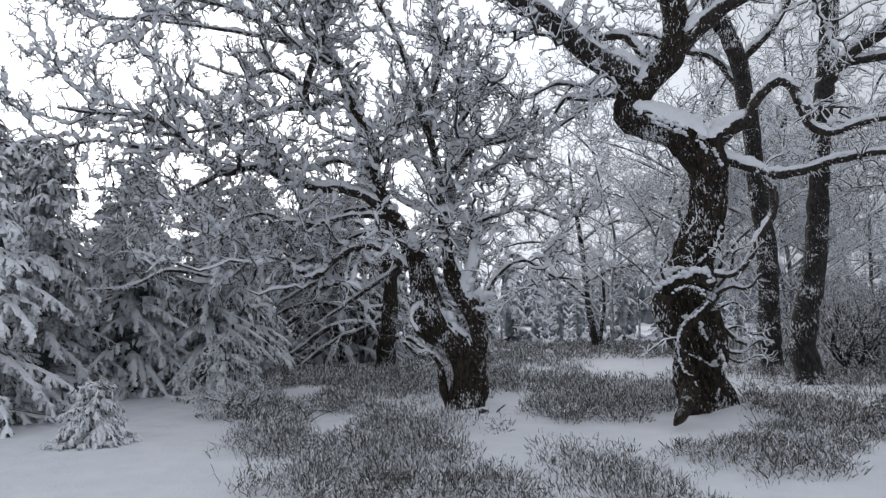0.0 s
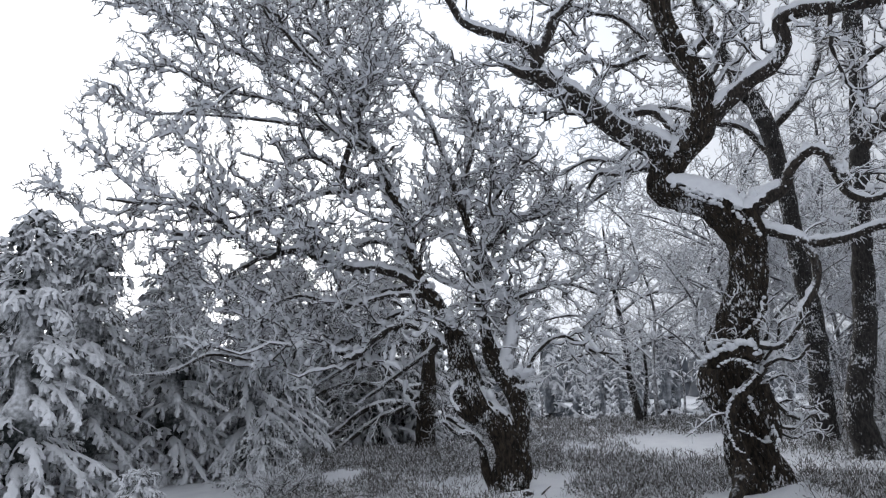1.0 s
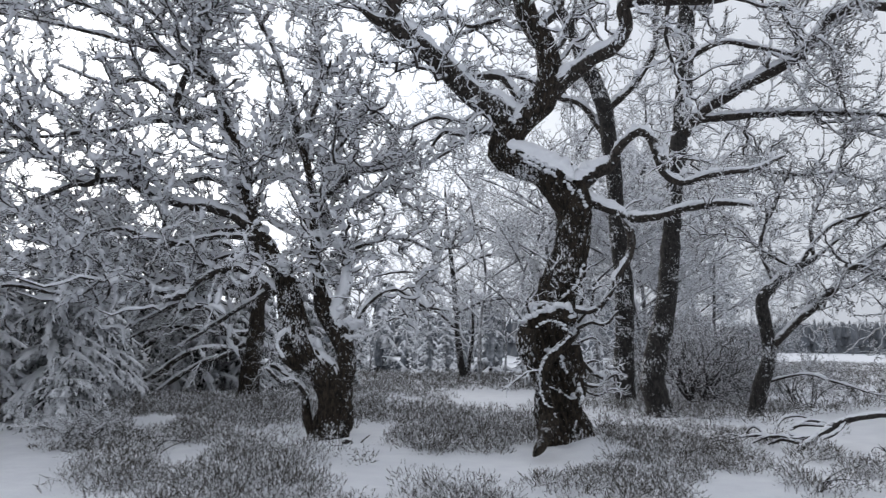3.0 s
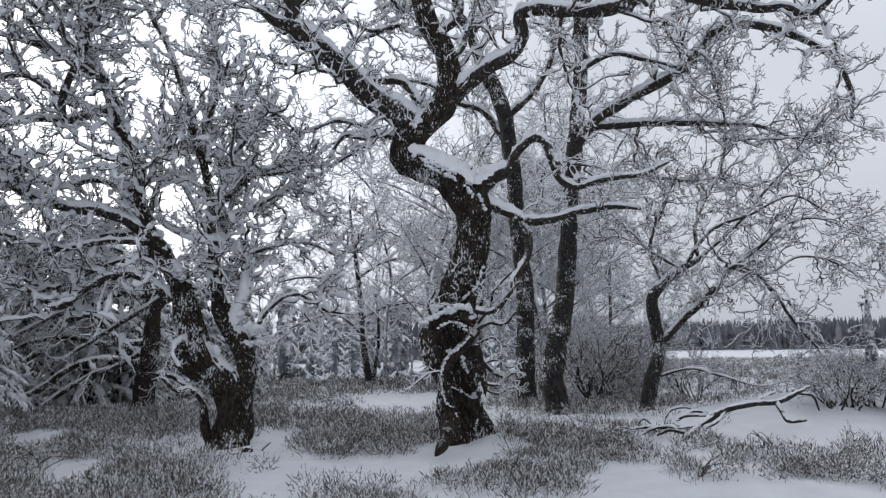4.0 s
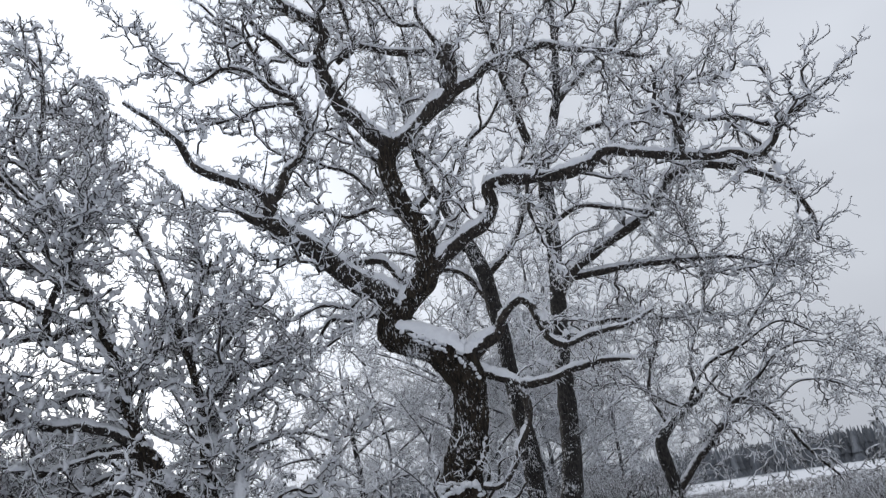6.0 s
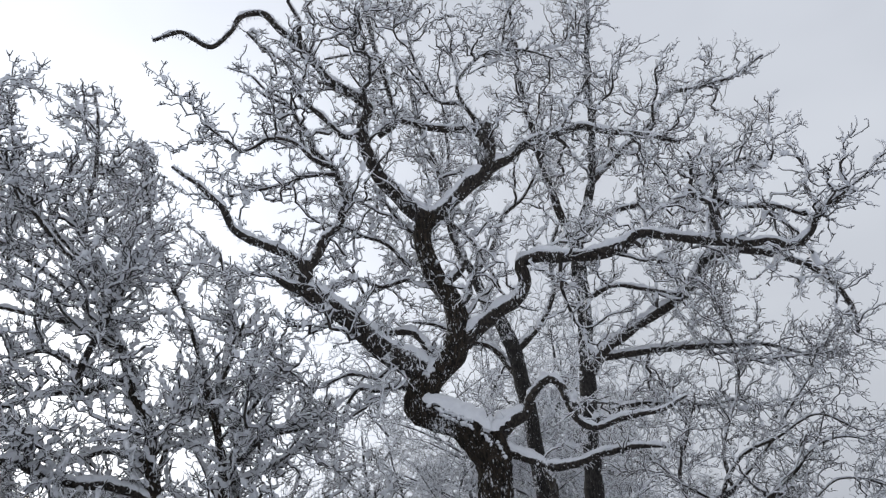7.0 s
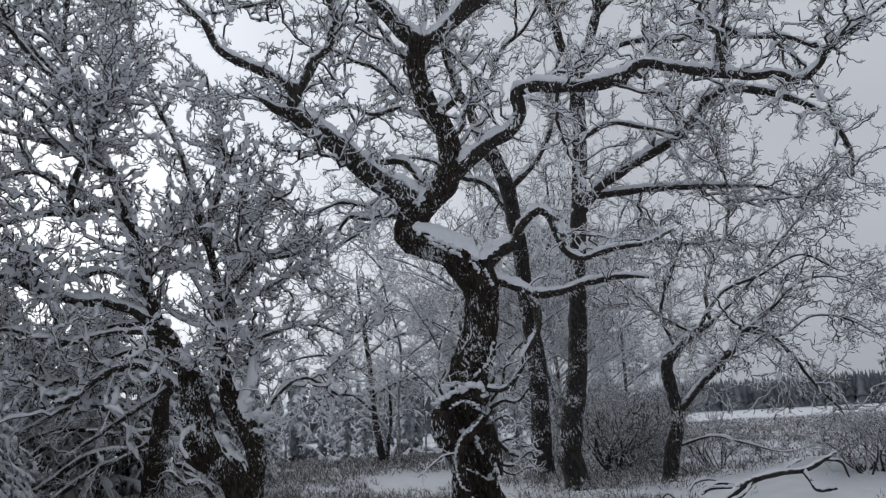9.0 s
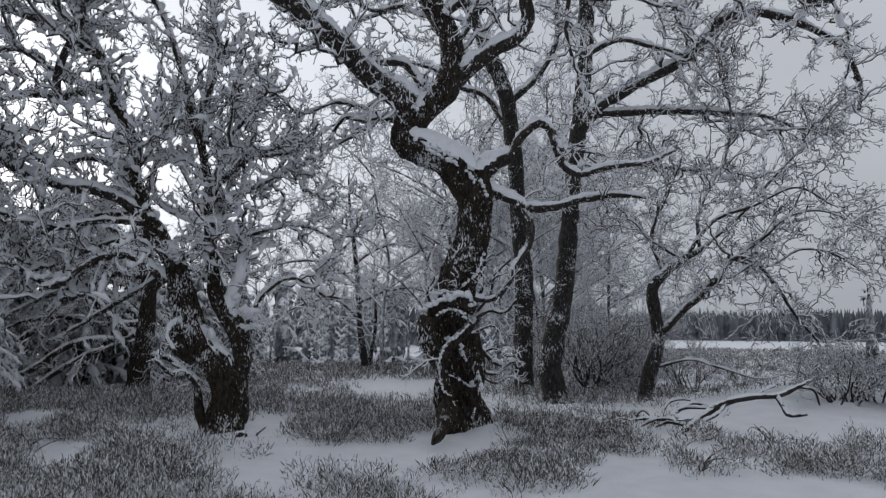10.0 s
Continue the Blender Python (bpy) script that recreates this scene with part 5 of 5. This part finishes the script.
    # tufts: domes of short frosted sprigs pointing up and outwards
    high = np.clip(0.24 + lift + 0.12 * wobble(p, 94, 1.6) + 0.14 * wobble(p, 96, 4.7), 0.06, 0.44) * rng.uniform(0.8, 1.15, n)
    fuzz = Shell()
    for near, m in ((p[:, 1] < 13.0, 34), (p[:, 1] >= 13.0, 14)):
        q, top = p[near][:, None], high[near][:, None]
        far = 1 + 0.055 * np.clip(q[..., 1] - 8, 0, 25)
        off = rng.normal(0, 0.08, (len(q), m, 3)) * np.array([1, 1, 0])
        level = rng.uniform(0.0, 1.0, (len(q), m)) ** 0.6 * np.clip(1 - 16 * (off ** 2).sum(-1), 0.2, 1) * top
        foot = q + off + np.array([0, 0, 1.0]) * (level * 0.85)[..., None]
        lean = unit(off * 5.0 + rng.normal(0, 0.45, off.shape) + np.array([0, 0, 0.9]))
        tip = foot + lean * (rng.uniform(0.035, 0.10, level.shape) * far)[..., None]
        side = unit(np.cross(lean, rng.normal(size=off.shape))) * (rng.uniform(0.003, 0.0065, level.shape) * far)[..., None]
        fuzz.grid(np.stack([np.stack([foot - side, foot + side], -2), np.stack([tip - side * 0.6, tip + side * 0.6], -2)], -3).reshape(-1, 2, 2, 3), False)
    tagged(part("undergrowth", fuzz, M_FUZZ), "low frosted heath plants in grey-brown tufts", "undergrowth", kind="stuff")
    ob = part("heather", sh, M_HEATH)
    tagged(ob, "grey-brown heather and bilberry tufts white with frost", "heather", kind="stuff")


heather()


# ---- conifers ----
def spruce(name, x, y, height, radius, seed, label, material=None, dense=1.0, group="", thick=1.0, grain=1.0):
    rng = np.random.RandomState(seed)
    ob = thing(name, x, y, label, "spruce", group, float(rise(np.array(x), np.array(y))))
    tr = Shell()
    z = np.linspace(-0.1, height, 14)
    P = np.stack([0.04 * wobble(z[:, None] * np.ones(3), seed, 1.0), 0.04 * wobble(z[:, None] * np.ones(3), seed + 3, 1.0), z], 1)
    tr.tubes(P[None], np.maximum(0.02 * height * (1.02 - z / height * 0.98), 0.006 + 0.001 * height)[None], 10, 0.1, seed)
    part("trunk", tr, M_TALL, ob)
    # lumpy needle core added to block light; inner shade put into its colour
    core = Shell()
    zc = np.linspace(0.06, 0.86, 16) * height
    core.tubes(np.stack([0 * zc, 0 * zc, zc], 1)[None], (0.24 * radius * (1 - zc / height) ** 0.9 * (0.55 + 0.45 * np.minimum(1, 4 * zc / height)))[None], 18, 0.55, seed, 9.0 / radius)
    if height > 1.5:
        part("inner_foliage", core, M_HAZESPRUCE if material is M_HAZESPRUCE else M_SHADENEEDLE, ob, "lumpy needle core added round the trunk to block light", "stuff")
    K = int(26 * height * dense)
    zb = height * (0.03 + 0.95 * rng.uniform(0, 1, K) ** 1.0)
    zb[:K // 9] = height * np.linspace(0.86, 0.995, K // 9)
    L = radius * (1 - zb / height) ** 0.75 * rng.uniform(0.75, 1.15, K) + 0.10
    az = rng.uniform(0, 2 * math.pi, K)
    s = np.linspace(0.0, 1, 8)
    out = np.stack([np.cos(az), np.sin(az), 0 * az], 1)
    droop = rng.uniform(0.45, 0.85, K) * np.clip(1.25 - zb / height, 0.15, 1)
    lift = np.where(zb > 0.8 * height, 0.5, 0.16)
    B = out[:, None] * (L[:, None] * s)[..., None]
    B[..., 2] = np.maximum(zb[:, None] + L[:, None] * (lift[:, None] * s - droop[:, None] * s ** 2), 0.03 + 0.04 * L[:, None])
    R = (0.008 + 0.016 * L)[:, None] * (1.1 - s)[None]
    n2 = int(13.0 * dense ** 0.75 * L.sum())
    a = sprout(B, R, n2, 5, (0.18 * grain, 0.42 * grain), (0.02, 0.02), rng, (20, 65), 0.14, -0.36, 0.1, 0.8, kink=0.5)
    n4 = n2
    hang = sprout(B, R, n4, 5, (0.18 * grain, 0.44 * grain), (0.02, 0.02), rng, (45, 90), 0.14, -0.85, 0.15, 0.2, kink=0.5)
    n3 = int(0.9 * dense ** 0.5 * np.linalg.norm(np.diff(a[0], axis=1), axis=2).sum())
    b = sprout(*a, n3, 3, (0.12 * grain, 0.30 * grain), (0.03 * thick, 0.016 * thick), rng, (25, 70), 0.15, -0.38, 0.2, 0.3)
    boughs = Shell()
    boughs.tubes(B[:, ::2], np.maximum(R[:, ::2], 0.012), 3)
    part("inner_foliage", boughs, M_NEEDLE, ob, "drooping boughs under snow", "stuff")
    sprays = Shell()
    taper = np.array([0.55, 1.0, 1.0, 0.85, 0.4])
    sprays.fronds(a[0], rng.uniform(0.034, 0.070, (n2, 1)) * thick * grain * taper, rng)
    sprays.fronds(hang[0], rng.uniform(0.038, 0.074, (n4, 1)) * thick * grain * taper, rng, 0.3)
    sprays.fronds(B, (0.03 + 0.03 * L)[:, None] * thick * np.array([0.5, 0.9, 1, 1, 1, 0.9, 0.7, 0.3]), rng, 0.5)
    sprays.tubes(*b, 3)
    part("foliage", sprays, material or M_SPRUCE, ob, "hanging needle sprays clotted with snow", "stuff")
    return ob


def again(ob, x, y, size, turn):
    c = copy_thing(ob, pose(x, y, float(rise(np.array(x), np.array(y))), 0, 0, turn))
    c.scale = (size, size, size)
    return c


WOOD = "spruces at the edge of the clearing"
LADEN = "snow-laden spruce with drooping boughs to the ground"
spruce_a = spruce("spruce_tree", -12.9, 11.8, 5.6, 2.0, 301, LADEN, group=WOOD)
spruce_b = spruce("spruce_tree", -12.1, 13.6, 5.3, 1.9, 302, LADEN, group=WOOD)
spruce_c = spruce("spruce_tree", -10.8, 8.6, 5.1, 1.8, 303, LADEN, group=WOOD)
spruce_d = spruce("spruce_tree", -11.0, 22.4, 6.0, 2.3, 307, "thinly snowed spruce behind the oaks, their shade put into its dark colour", M_SHADENEEDLE, 0.7, WOOD, 1.2, 1.15)
for ob, x, y, size, turn in ((spruce_a, -10.7, 14.6, 0.88, 140), (spruce_c, -16.2, 14.4, 1.3, 200), (spruce_b, -14.4, 16.6, 1.15, 260), (spruce_c, -15.6, 11.2, 1.15, 90), (spruce_b, -13.6, 9.2, 1.1, 20),
                             (spruce_c, -11.7, 10.3, 0.3, 60),
                             (spruce_d, -13.4, 20.5, 1.1, 250), (spruce_d, -10.6, 25, 0.95, 35), (spruce_d, -9.9, 23.7, 0.75, 170), (spruce_d, -12.5, 23.4, 1.1, 310), (spruce_d, -8.7, 25.6, 0.7, 120), (spruce_d, -7.4, 26.5, 0.55, 80), (spruce_b, -11.6, 17.4, 0.85, 180)):
    again(ob, x, y, size, turn)
spruce("spruce_sapling", -7.55, 7.75, 0.78, 0.55, 304, "small bushy spruce sapling under snow standing in open snow", dense=5.0, thick=0.7, grain=0.4)
spruce("spruce_sapling", -8.7, 12.3, 1.3, 1.0, 305, "low bushy young spruce coated with rime", dense=1.6, thick=0.8, grain=0.6)


def forest(name, label, rows, seed, mat_, hs):
    rng = np.random.RandomState(seed)
    sh = Shell()
    for az0, az1, d0, d1, k in rows:
        az = np.radians(rng.uniform(az0, az1, k))
        d = rng.uniform(d0, d1, k)
        x, y = d * np.sin(az), d * np.cos(az)
        h = rng.uniform(hs[0], hs[1], k)
        tiers = 4
        for t in range(tiers):
            f0, f1 = t / tiers, min(1.0, (t + 1.5) / tiers)
            r0 = h * 0.21 * (1 - f0) * rng.uniform(0.8, 1.2, k)
            a = np.linspace(0, 2 * math.pi, 7, endpoint=False)
            jag = rng.uniform(0.55, 1.2, (k, 7))
            base = rise(x, y)
            ring = np.stack([x[:, None] + (r0[:, None] * jag) * np.cos(a), y[:, None] + (r0[:, None] * jag) * np.sin(a), (base + h * (0.03 + 0.97 * f0))[:, None] + 0 * jag - r0[:, None] * 0.25 * (jag - 0.6)], -1)
            tip = np.stack([x[:, None] + 0 * jag + r0[:, None] * 0.08 * np.cos(a), y[:, None] + 0 * jag + r0[:, None] * 0.08 * np.sin(a), (base + h * (0.03 + 0.97 * f1))[:, None] + 0 * jag], -1)
            sh.grid(np.stack([ring, tip], 1), True)
    ob = part(name, sh, mat_)
    return tagged(ob, label, "forest", kind="stuff")


forest("far_forest", "distant dark forest with frosted tops along the field, haze lightening its colour", [(8, 46, 240, 330, 1700), (-62, 9, 105, 190, 300), (-180, -62, 120, 300, 70), (48, 180, 150, 330, 70)], 71, M_HAZEWOODS, (8.4, 10.4))
far_spruce = spruce("conifer", -9.5, 42, 7.0, 1.9, 310, "snowy conifer beyond the clearing, mist put into its pale colour", M_HAZESPRUCE, 0.2, "conifers beyond the clearing", 1.8, 1.9)
rng = np.random.RandomState(311)
ROWS = [(rng.uniform(-58, -26), rng.uniform(30, 60), rng.uniform(0.8, 1.3)) for _ in range(12)]
ROWS += [(rng.uniform(-28, -5), rng.uniform(40, 62), rng.uniform(0.35, 0.75)) for _ in range(18)]
ROWS += [(rng.uniform(-28, 14), rng.uniform(62, 100), rng.uniform(0.9, 1.4)) for _ in range(12)]
ROWS += [(rng.uniform(-14, 5), rng.uniform(42, 60), rng.uniform(0.5, 0.95)) for _ in range(16)]
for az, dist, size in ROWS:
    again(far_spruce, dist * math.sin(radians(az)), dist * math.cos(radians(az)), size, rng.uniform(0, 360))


# ---- frosted broadleaf trees in the background ----
def background_tree(x, y, height, spread, seed, name="birch_tree", label="slender tree white with hoar frost, haze put into its colour"):
    t = Tree(name, x, y, label, seed, M_HAZEBARK)
    r = t.rng
    zs = np.linspace(0, height, 6)
    trunk = [(0.12 * i * r.normal(), 0.12 * i * r.normal(), z, 0.007 * height * (1.05 - z / height)) for i, z in enumerate(zs)]
    t.wood("trunk", *trunk, fine=0.4, snow=0)
    for i in range(11):
        f = 0.22 + 0.7 * i / 11
        z = height * f
        a = r.uniform(0, 6.28)
        L = spread * (1.15 - 0.7 * f) * r.uniform(0.8, 1.2)
        k = min(4, int(f * 5))
        u = f * 5 - k
        bx = trunk[k][0] * (1 - u) + trunk[k + 1][0] * u
        by = trunk[k][1] * (1 - u) + trunk[k + 1][1] * u
        pts = [(bx + L * s * math.cos(a), by + L * s * math.sin(a), z + L * (0.75 * s - 0.3 * s * s) + 0.1 * r.normal() * s, 0.045 * (1.1 - s)) for s in (0, 0.3, 0.65, 1)]
        t.wood("limb", *pts, snow=0, fine=0.6)
    # twig colour carries the haze of distance besides the rime
    t.crown(0.7, 2.0, 2.0, 2.4, 1.5, 0.05, 1, M_HAZETWIG, 1.0, 0.0, False)
    return t.ob


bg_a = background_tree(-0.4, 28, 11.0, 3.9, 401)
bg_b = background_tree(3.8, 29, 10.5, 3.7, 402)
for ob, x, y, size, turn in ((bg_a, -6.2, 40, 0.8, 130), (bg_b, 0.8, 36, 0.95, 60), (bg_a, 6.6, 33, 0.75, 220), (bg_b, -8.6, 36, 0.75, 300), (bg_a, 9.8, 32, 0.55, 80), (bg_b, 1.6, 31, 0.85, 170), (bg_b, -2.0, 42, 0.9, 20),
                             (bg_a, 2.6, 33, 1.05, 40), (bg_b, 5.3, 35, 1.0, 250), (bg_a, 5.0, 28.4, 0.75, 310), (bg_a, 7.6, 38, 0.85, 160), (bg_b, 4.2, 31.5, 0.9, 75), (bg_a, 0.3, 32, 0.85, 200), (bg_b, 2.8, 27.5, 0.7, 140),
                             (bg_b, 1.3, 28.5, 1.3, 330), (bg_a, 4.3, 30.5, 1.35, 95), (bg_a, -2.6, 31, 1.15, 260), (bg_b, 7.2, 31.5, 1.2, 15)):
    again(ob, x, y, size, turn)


# ---- bushes ----
def bush(x, y, height, seed, stems, label, material=None, reach=0.6, thick=1.0, full=1.0):
    t = Tree("bush", x, y, label, seed, M_TALL, "bush", float(rise(np.array(x), np.array(y))))
    r = t.rng
    for i in range(stems):
        a, L = r.uniform(0, 6.28), r.uniform(0.15, 0.75) * height
        top = height * r.uniform(0.6, 1.1)
        pts = [(0.2 * math.cos(a) + L * s * math.cos(a + 0.8 * s) + 0.08 * r.normal(), 0.2 * math.sin(a) + L * s * math.sin(a + 0.8 * s) + 0.08 * r.normal(), -0.05 + top * s ** 0.8, 0.016 * thick * (1.15 - s)) for s in (0, 0.3, 0.65, 1)]
        t.wood("stem", *pts, snow=0, fine=0.6)
    t.crown(1.2, 6.0 * full, 5.5 * full, 2.6 * full, reach, 0.02, 0, material, 0.33 * thick, 0.02, False)
    return t.ob


bush_dark = bush(5.5, 27.5, 2.4, 501, 13, "dark many-stemmed bush powdered with frost", M_THINRIME, thick=1.4)
again(bush_dark, 7.4, 29.5, 1.1, 100)
for x, y, size, turn in ((3.9, 26.0, 0.8, 210), (4.7, 22.5, 0.8, 30), (3.1, 24.2, 0.75, 130), (6.5, 24.6, 0.8, 250), (5.7, 21.4, 0.6, 320)):
    again(bush_dark, x, y, size, turn)
bush(4.25, 20.4, 1.7, 505, 9, "dark bare many-stemmed bush among the tall trees", M_LIMB, reach=0.8, thick=2.2, full=0.55)
bush(5.2, 21.8, 1.5, 506, 9, "dark twiggy bush behind the crooked tree", M_LIMB, reach=0.7, thick=2.0, full=0.6)
bush(7.0, 20.6, 1.3, 502, 12, "low dense frosted bush beside the crooked tree", M_BRANCH, reach=0.4, thick=1.2, full=1.6)
bush(-7.2, 10.6, 0.55, 504, 14, "low frosted shrub with drooping fine twigs on the snow", M_THINRIME, reach=0.36, thick=0.9, full=1.5)
bush_r = bush(8.0, 14.5, 1.0, 503, 16, "low dense frosted bush on the snowy bank", M_BRANCH, reach=0.33, thick=1.1, full=1.9)
again(bush_r, 9.0, 15.1, 1.15, 120)
again(bush_r, 9.9, 14.3, 1.0, 200)
spruce("young_conifer", 9.7, 16.3, 2.4, 0.75, 306, "thin young conifer with bare frosted whorls", dense=0.45, thick=0.7, grain=0.7)

# ---- fallen branch lying on the snow ----
def fallen_branch():
    t = Tree("fallen_branch", 5.2, 11.9, "dark fallen oak branch lying on snow, white along its top", 601, M_DEAD, "branch", 0.0)
    t.wood("limb", (-1.39, 0.00, -0.18, 0.037), (-1.24, 0.09, 0.05, 0.049), (-0.87, 0.21, 0.29, 0.059), (-0.44, 0.35, 0.47, 0.060), (0.05, 0.48, 0.55, 0.052), (0.51, 0.60, 0.58, 0.049), (0.89, 0.71, 0.68, 0.041), (1.23, 0.80, 0.81, 0.023), material=M_DEAD, snow=0.022)
    t.wood("limb", (0.53, 0.60, 0.57, 0.045), (0.57, 0.46, 0.42, 0.040), (0.60, 0.32, 0.28, 0.040), (0.79, 0.10, 0.30, 0.018), material=M_DEAD, snow=0.022)
    t.wood("limb", (-0.88, 0.21, 0.27, 0.038), (-1.13, 0.32, 0.12, 0.034), (-1.40, 0.43, 0.14, 0.029), (-1.59, 0.51, 0.04, 0.017), material=M_DEAD, snow=0.022)
    t.wood("limb", (-1.07, 0.30, 0.14, 0.038), (-1.30, 0.44, 0.26, 0.029), (-1.07, 0.54, 0.37, 0.025), (-0.63, 0.70, 0.34, 0.013), material=M_DEAD, snow=0.022)
    t.wood("limb", (-1.33, 0.41, 0.15, 0.025), (-1.68, 0.53, 0.19, 0.025), (-1.95, 0.61, 0.16, 0.021), (-2.26, 0.71, 0.05, 0.013), material=M_DEAD, snow=0.022)
    t.wood("limb", (-1.26, 0.46, 0.29, 0.025), (-0.89, 0.70, 0.43, 0.022), (-0.43, 0.96, 0.33, 0.014), material=M_DEAD, snow=0.022)
    t.wood("limb", (-1.59, 0.50, 0.11, 0.021), (-1.73, 0.69, 0.31, 0.017), (-1.85, 0.80, 0.20, 0.013), material=M_DEAD, snow=0.022)
    t.wood("limb", (0.95, 0.72, 0.70, 0.027), (1.29, 0.83, 0.64, 0.023), (1.43, 0.92, 0.38, 0.014), material=M_DEAD, snow=0.022)
    t.wood("limb", (0.05, 0.48, 0.54, 0.022), (0.32, 0.63, 0.65, 0.018), (0.60, 0.78, 0.72, 0.014), material=M_DEAD, snow=0.022)
    t.wood("limb", (-0.44, 0.35, 0.45, 0.026), (-0.70, 0.10, 0.30, 0.022), (-0.96, -0.06, 0.22, 0.018), (-1.20, -0.18, 0.06, 0.011), material=M_DEAD, snow=0.022)
    t.wood("limb", (-0.98, 0.24, 0.24, 0.028), (-1.30, 0.10, 0.20, 0.024), (-1.66, 0.06, 0.24, 0.018), (-1.96, 0.16, 0.10, 0.011), material=M_DEAD, snow=0.022)
    t.wood("limb", (-1.52, 0.50, 0.14, 0.020), (-1.30, 0.72, 0.42, 0.017), (-0.98, 0.88, 0.48, 0.013), (-0.66, 1.00, 0.40, 0.009), material=M_DEAD, snow=0.022)
    t.wood("limb", (-1.95, 0.61, 0.15, 0.016), (-2.20, 0.50, 0.20, 0.013), (-2.48, 0.52, 0.12, 0.009), material=M_DEAD, snow=0.022)
    return t


fallen_branch()


def stick(name, x, y, label, *pts, **more):
    t = Tree(name, x, y, label, 611, M_DEAD, "twig", float(rise(np.array(x), np.array(y))))
    t.wood("stem", *pts, snow=0)
    return t


stick("twig", -3.05, 11.9, "short dark stick poking out of the snow", (0, 0, -0.03, 0.012), (0.06, 0.0, 0.05, 0.014), (0.17, 0.02, 0.14, 0.008))
stick("twig", -3.2, 11.6, "dark stub of wood half buried in snow", (-0.05, 0, 0.0, 0.03), (0.02, 0.0, 0.05, 0.045), (0.1, 0.02, 0.02, 0.03))
for k, (x, y) in enumerate(((-5.75, 10.3), (-6.3, 10.0), (4.6, 10.2), (3.0, 8.6))):
    r = np.random.RandomState(620 + k)
    t = Tree("dead_shrub", x, y, "bare dark curled twigs standing out of the snow", 620 + k, M_DEAD, "shrub", float(rise(np.array(x), np.array(y))))
    for i in range(5):
        a, L, h = r.uniform(0, 6.28), r.uniform(0.15, 0.4), r.uniform(0.15, 0.42)
        t.wood("stem", (0, 0, -0.04, 0.009), (0.4 * L * math.cos(a), 0.4 * L * math.sin(a), 0.5 * h, 0.008), (L * math.cos(a + 0.6), L * math.sin(a + 0.6), h, 0.006), (L * 1.2 * math.cos(a + 1.1), L * 1.2 * math.sin(a + 1.1), h * 0.85, 0.003), snow=0)
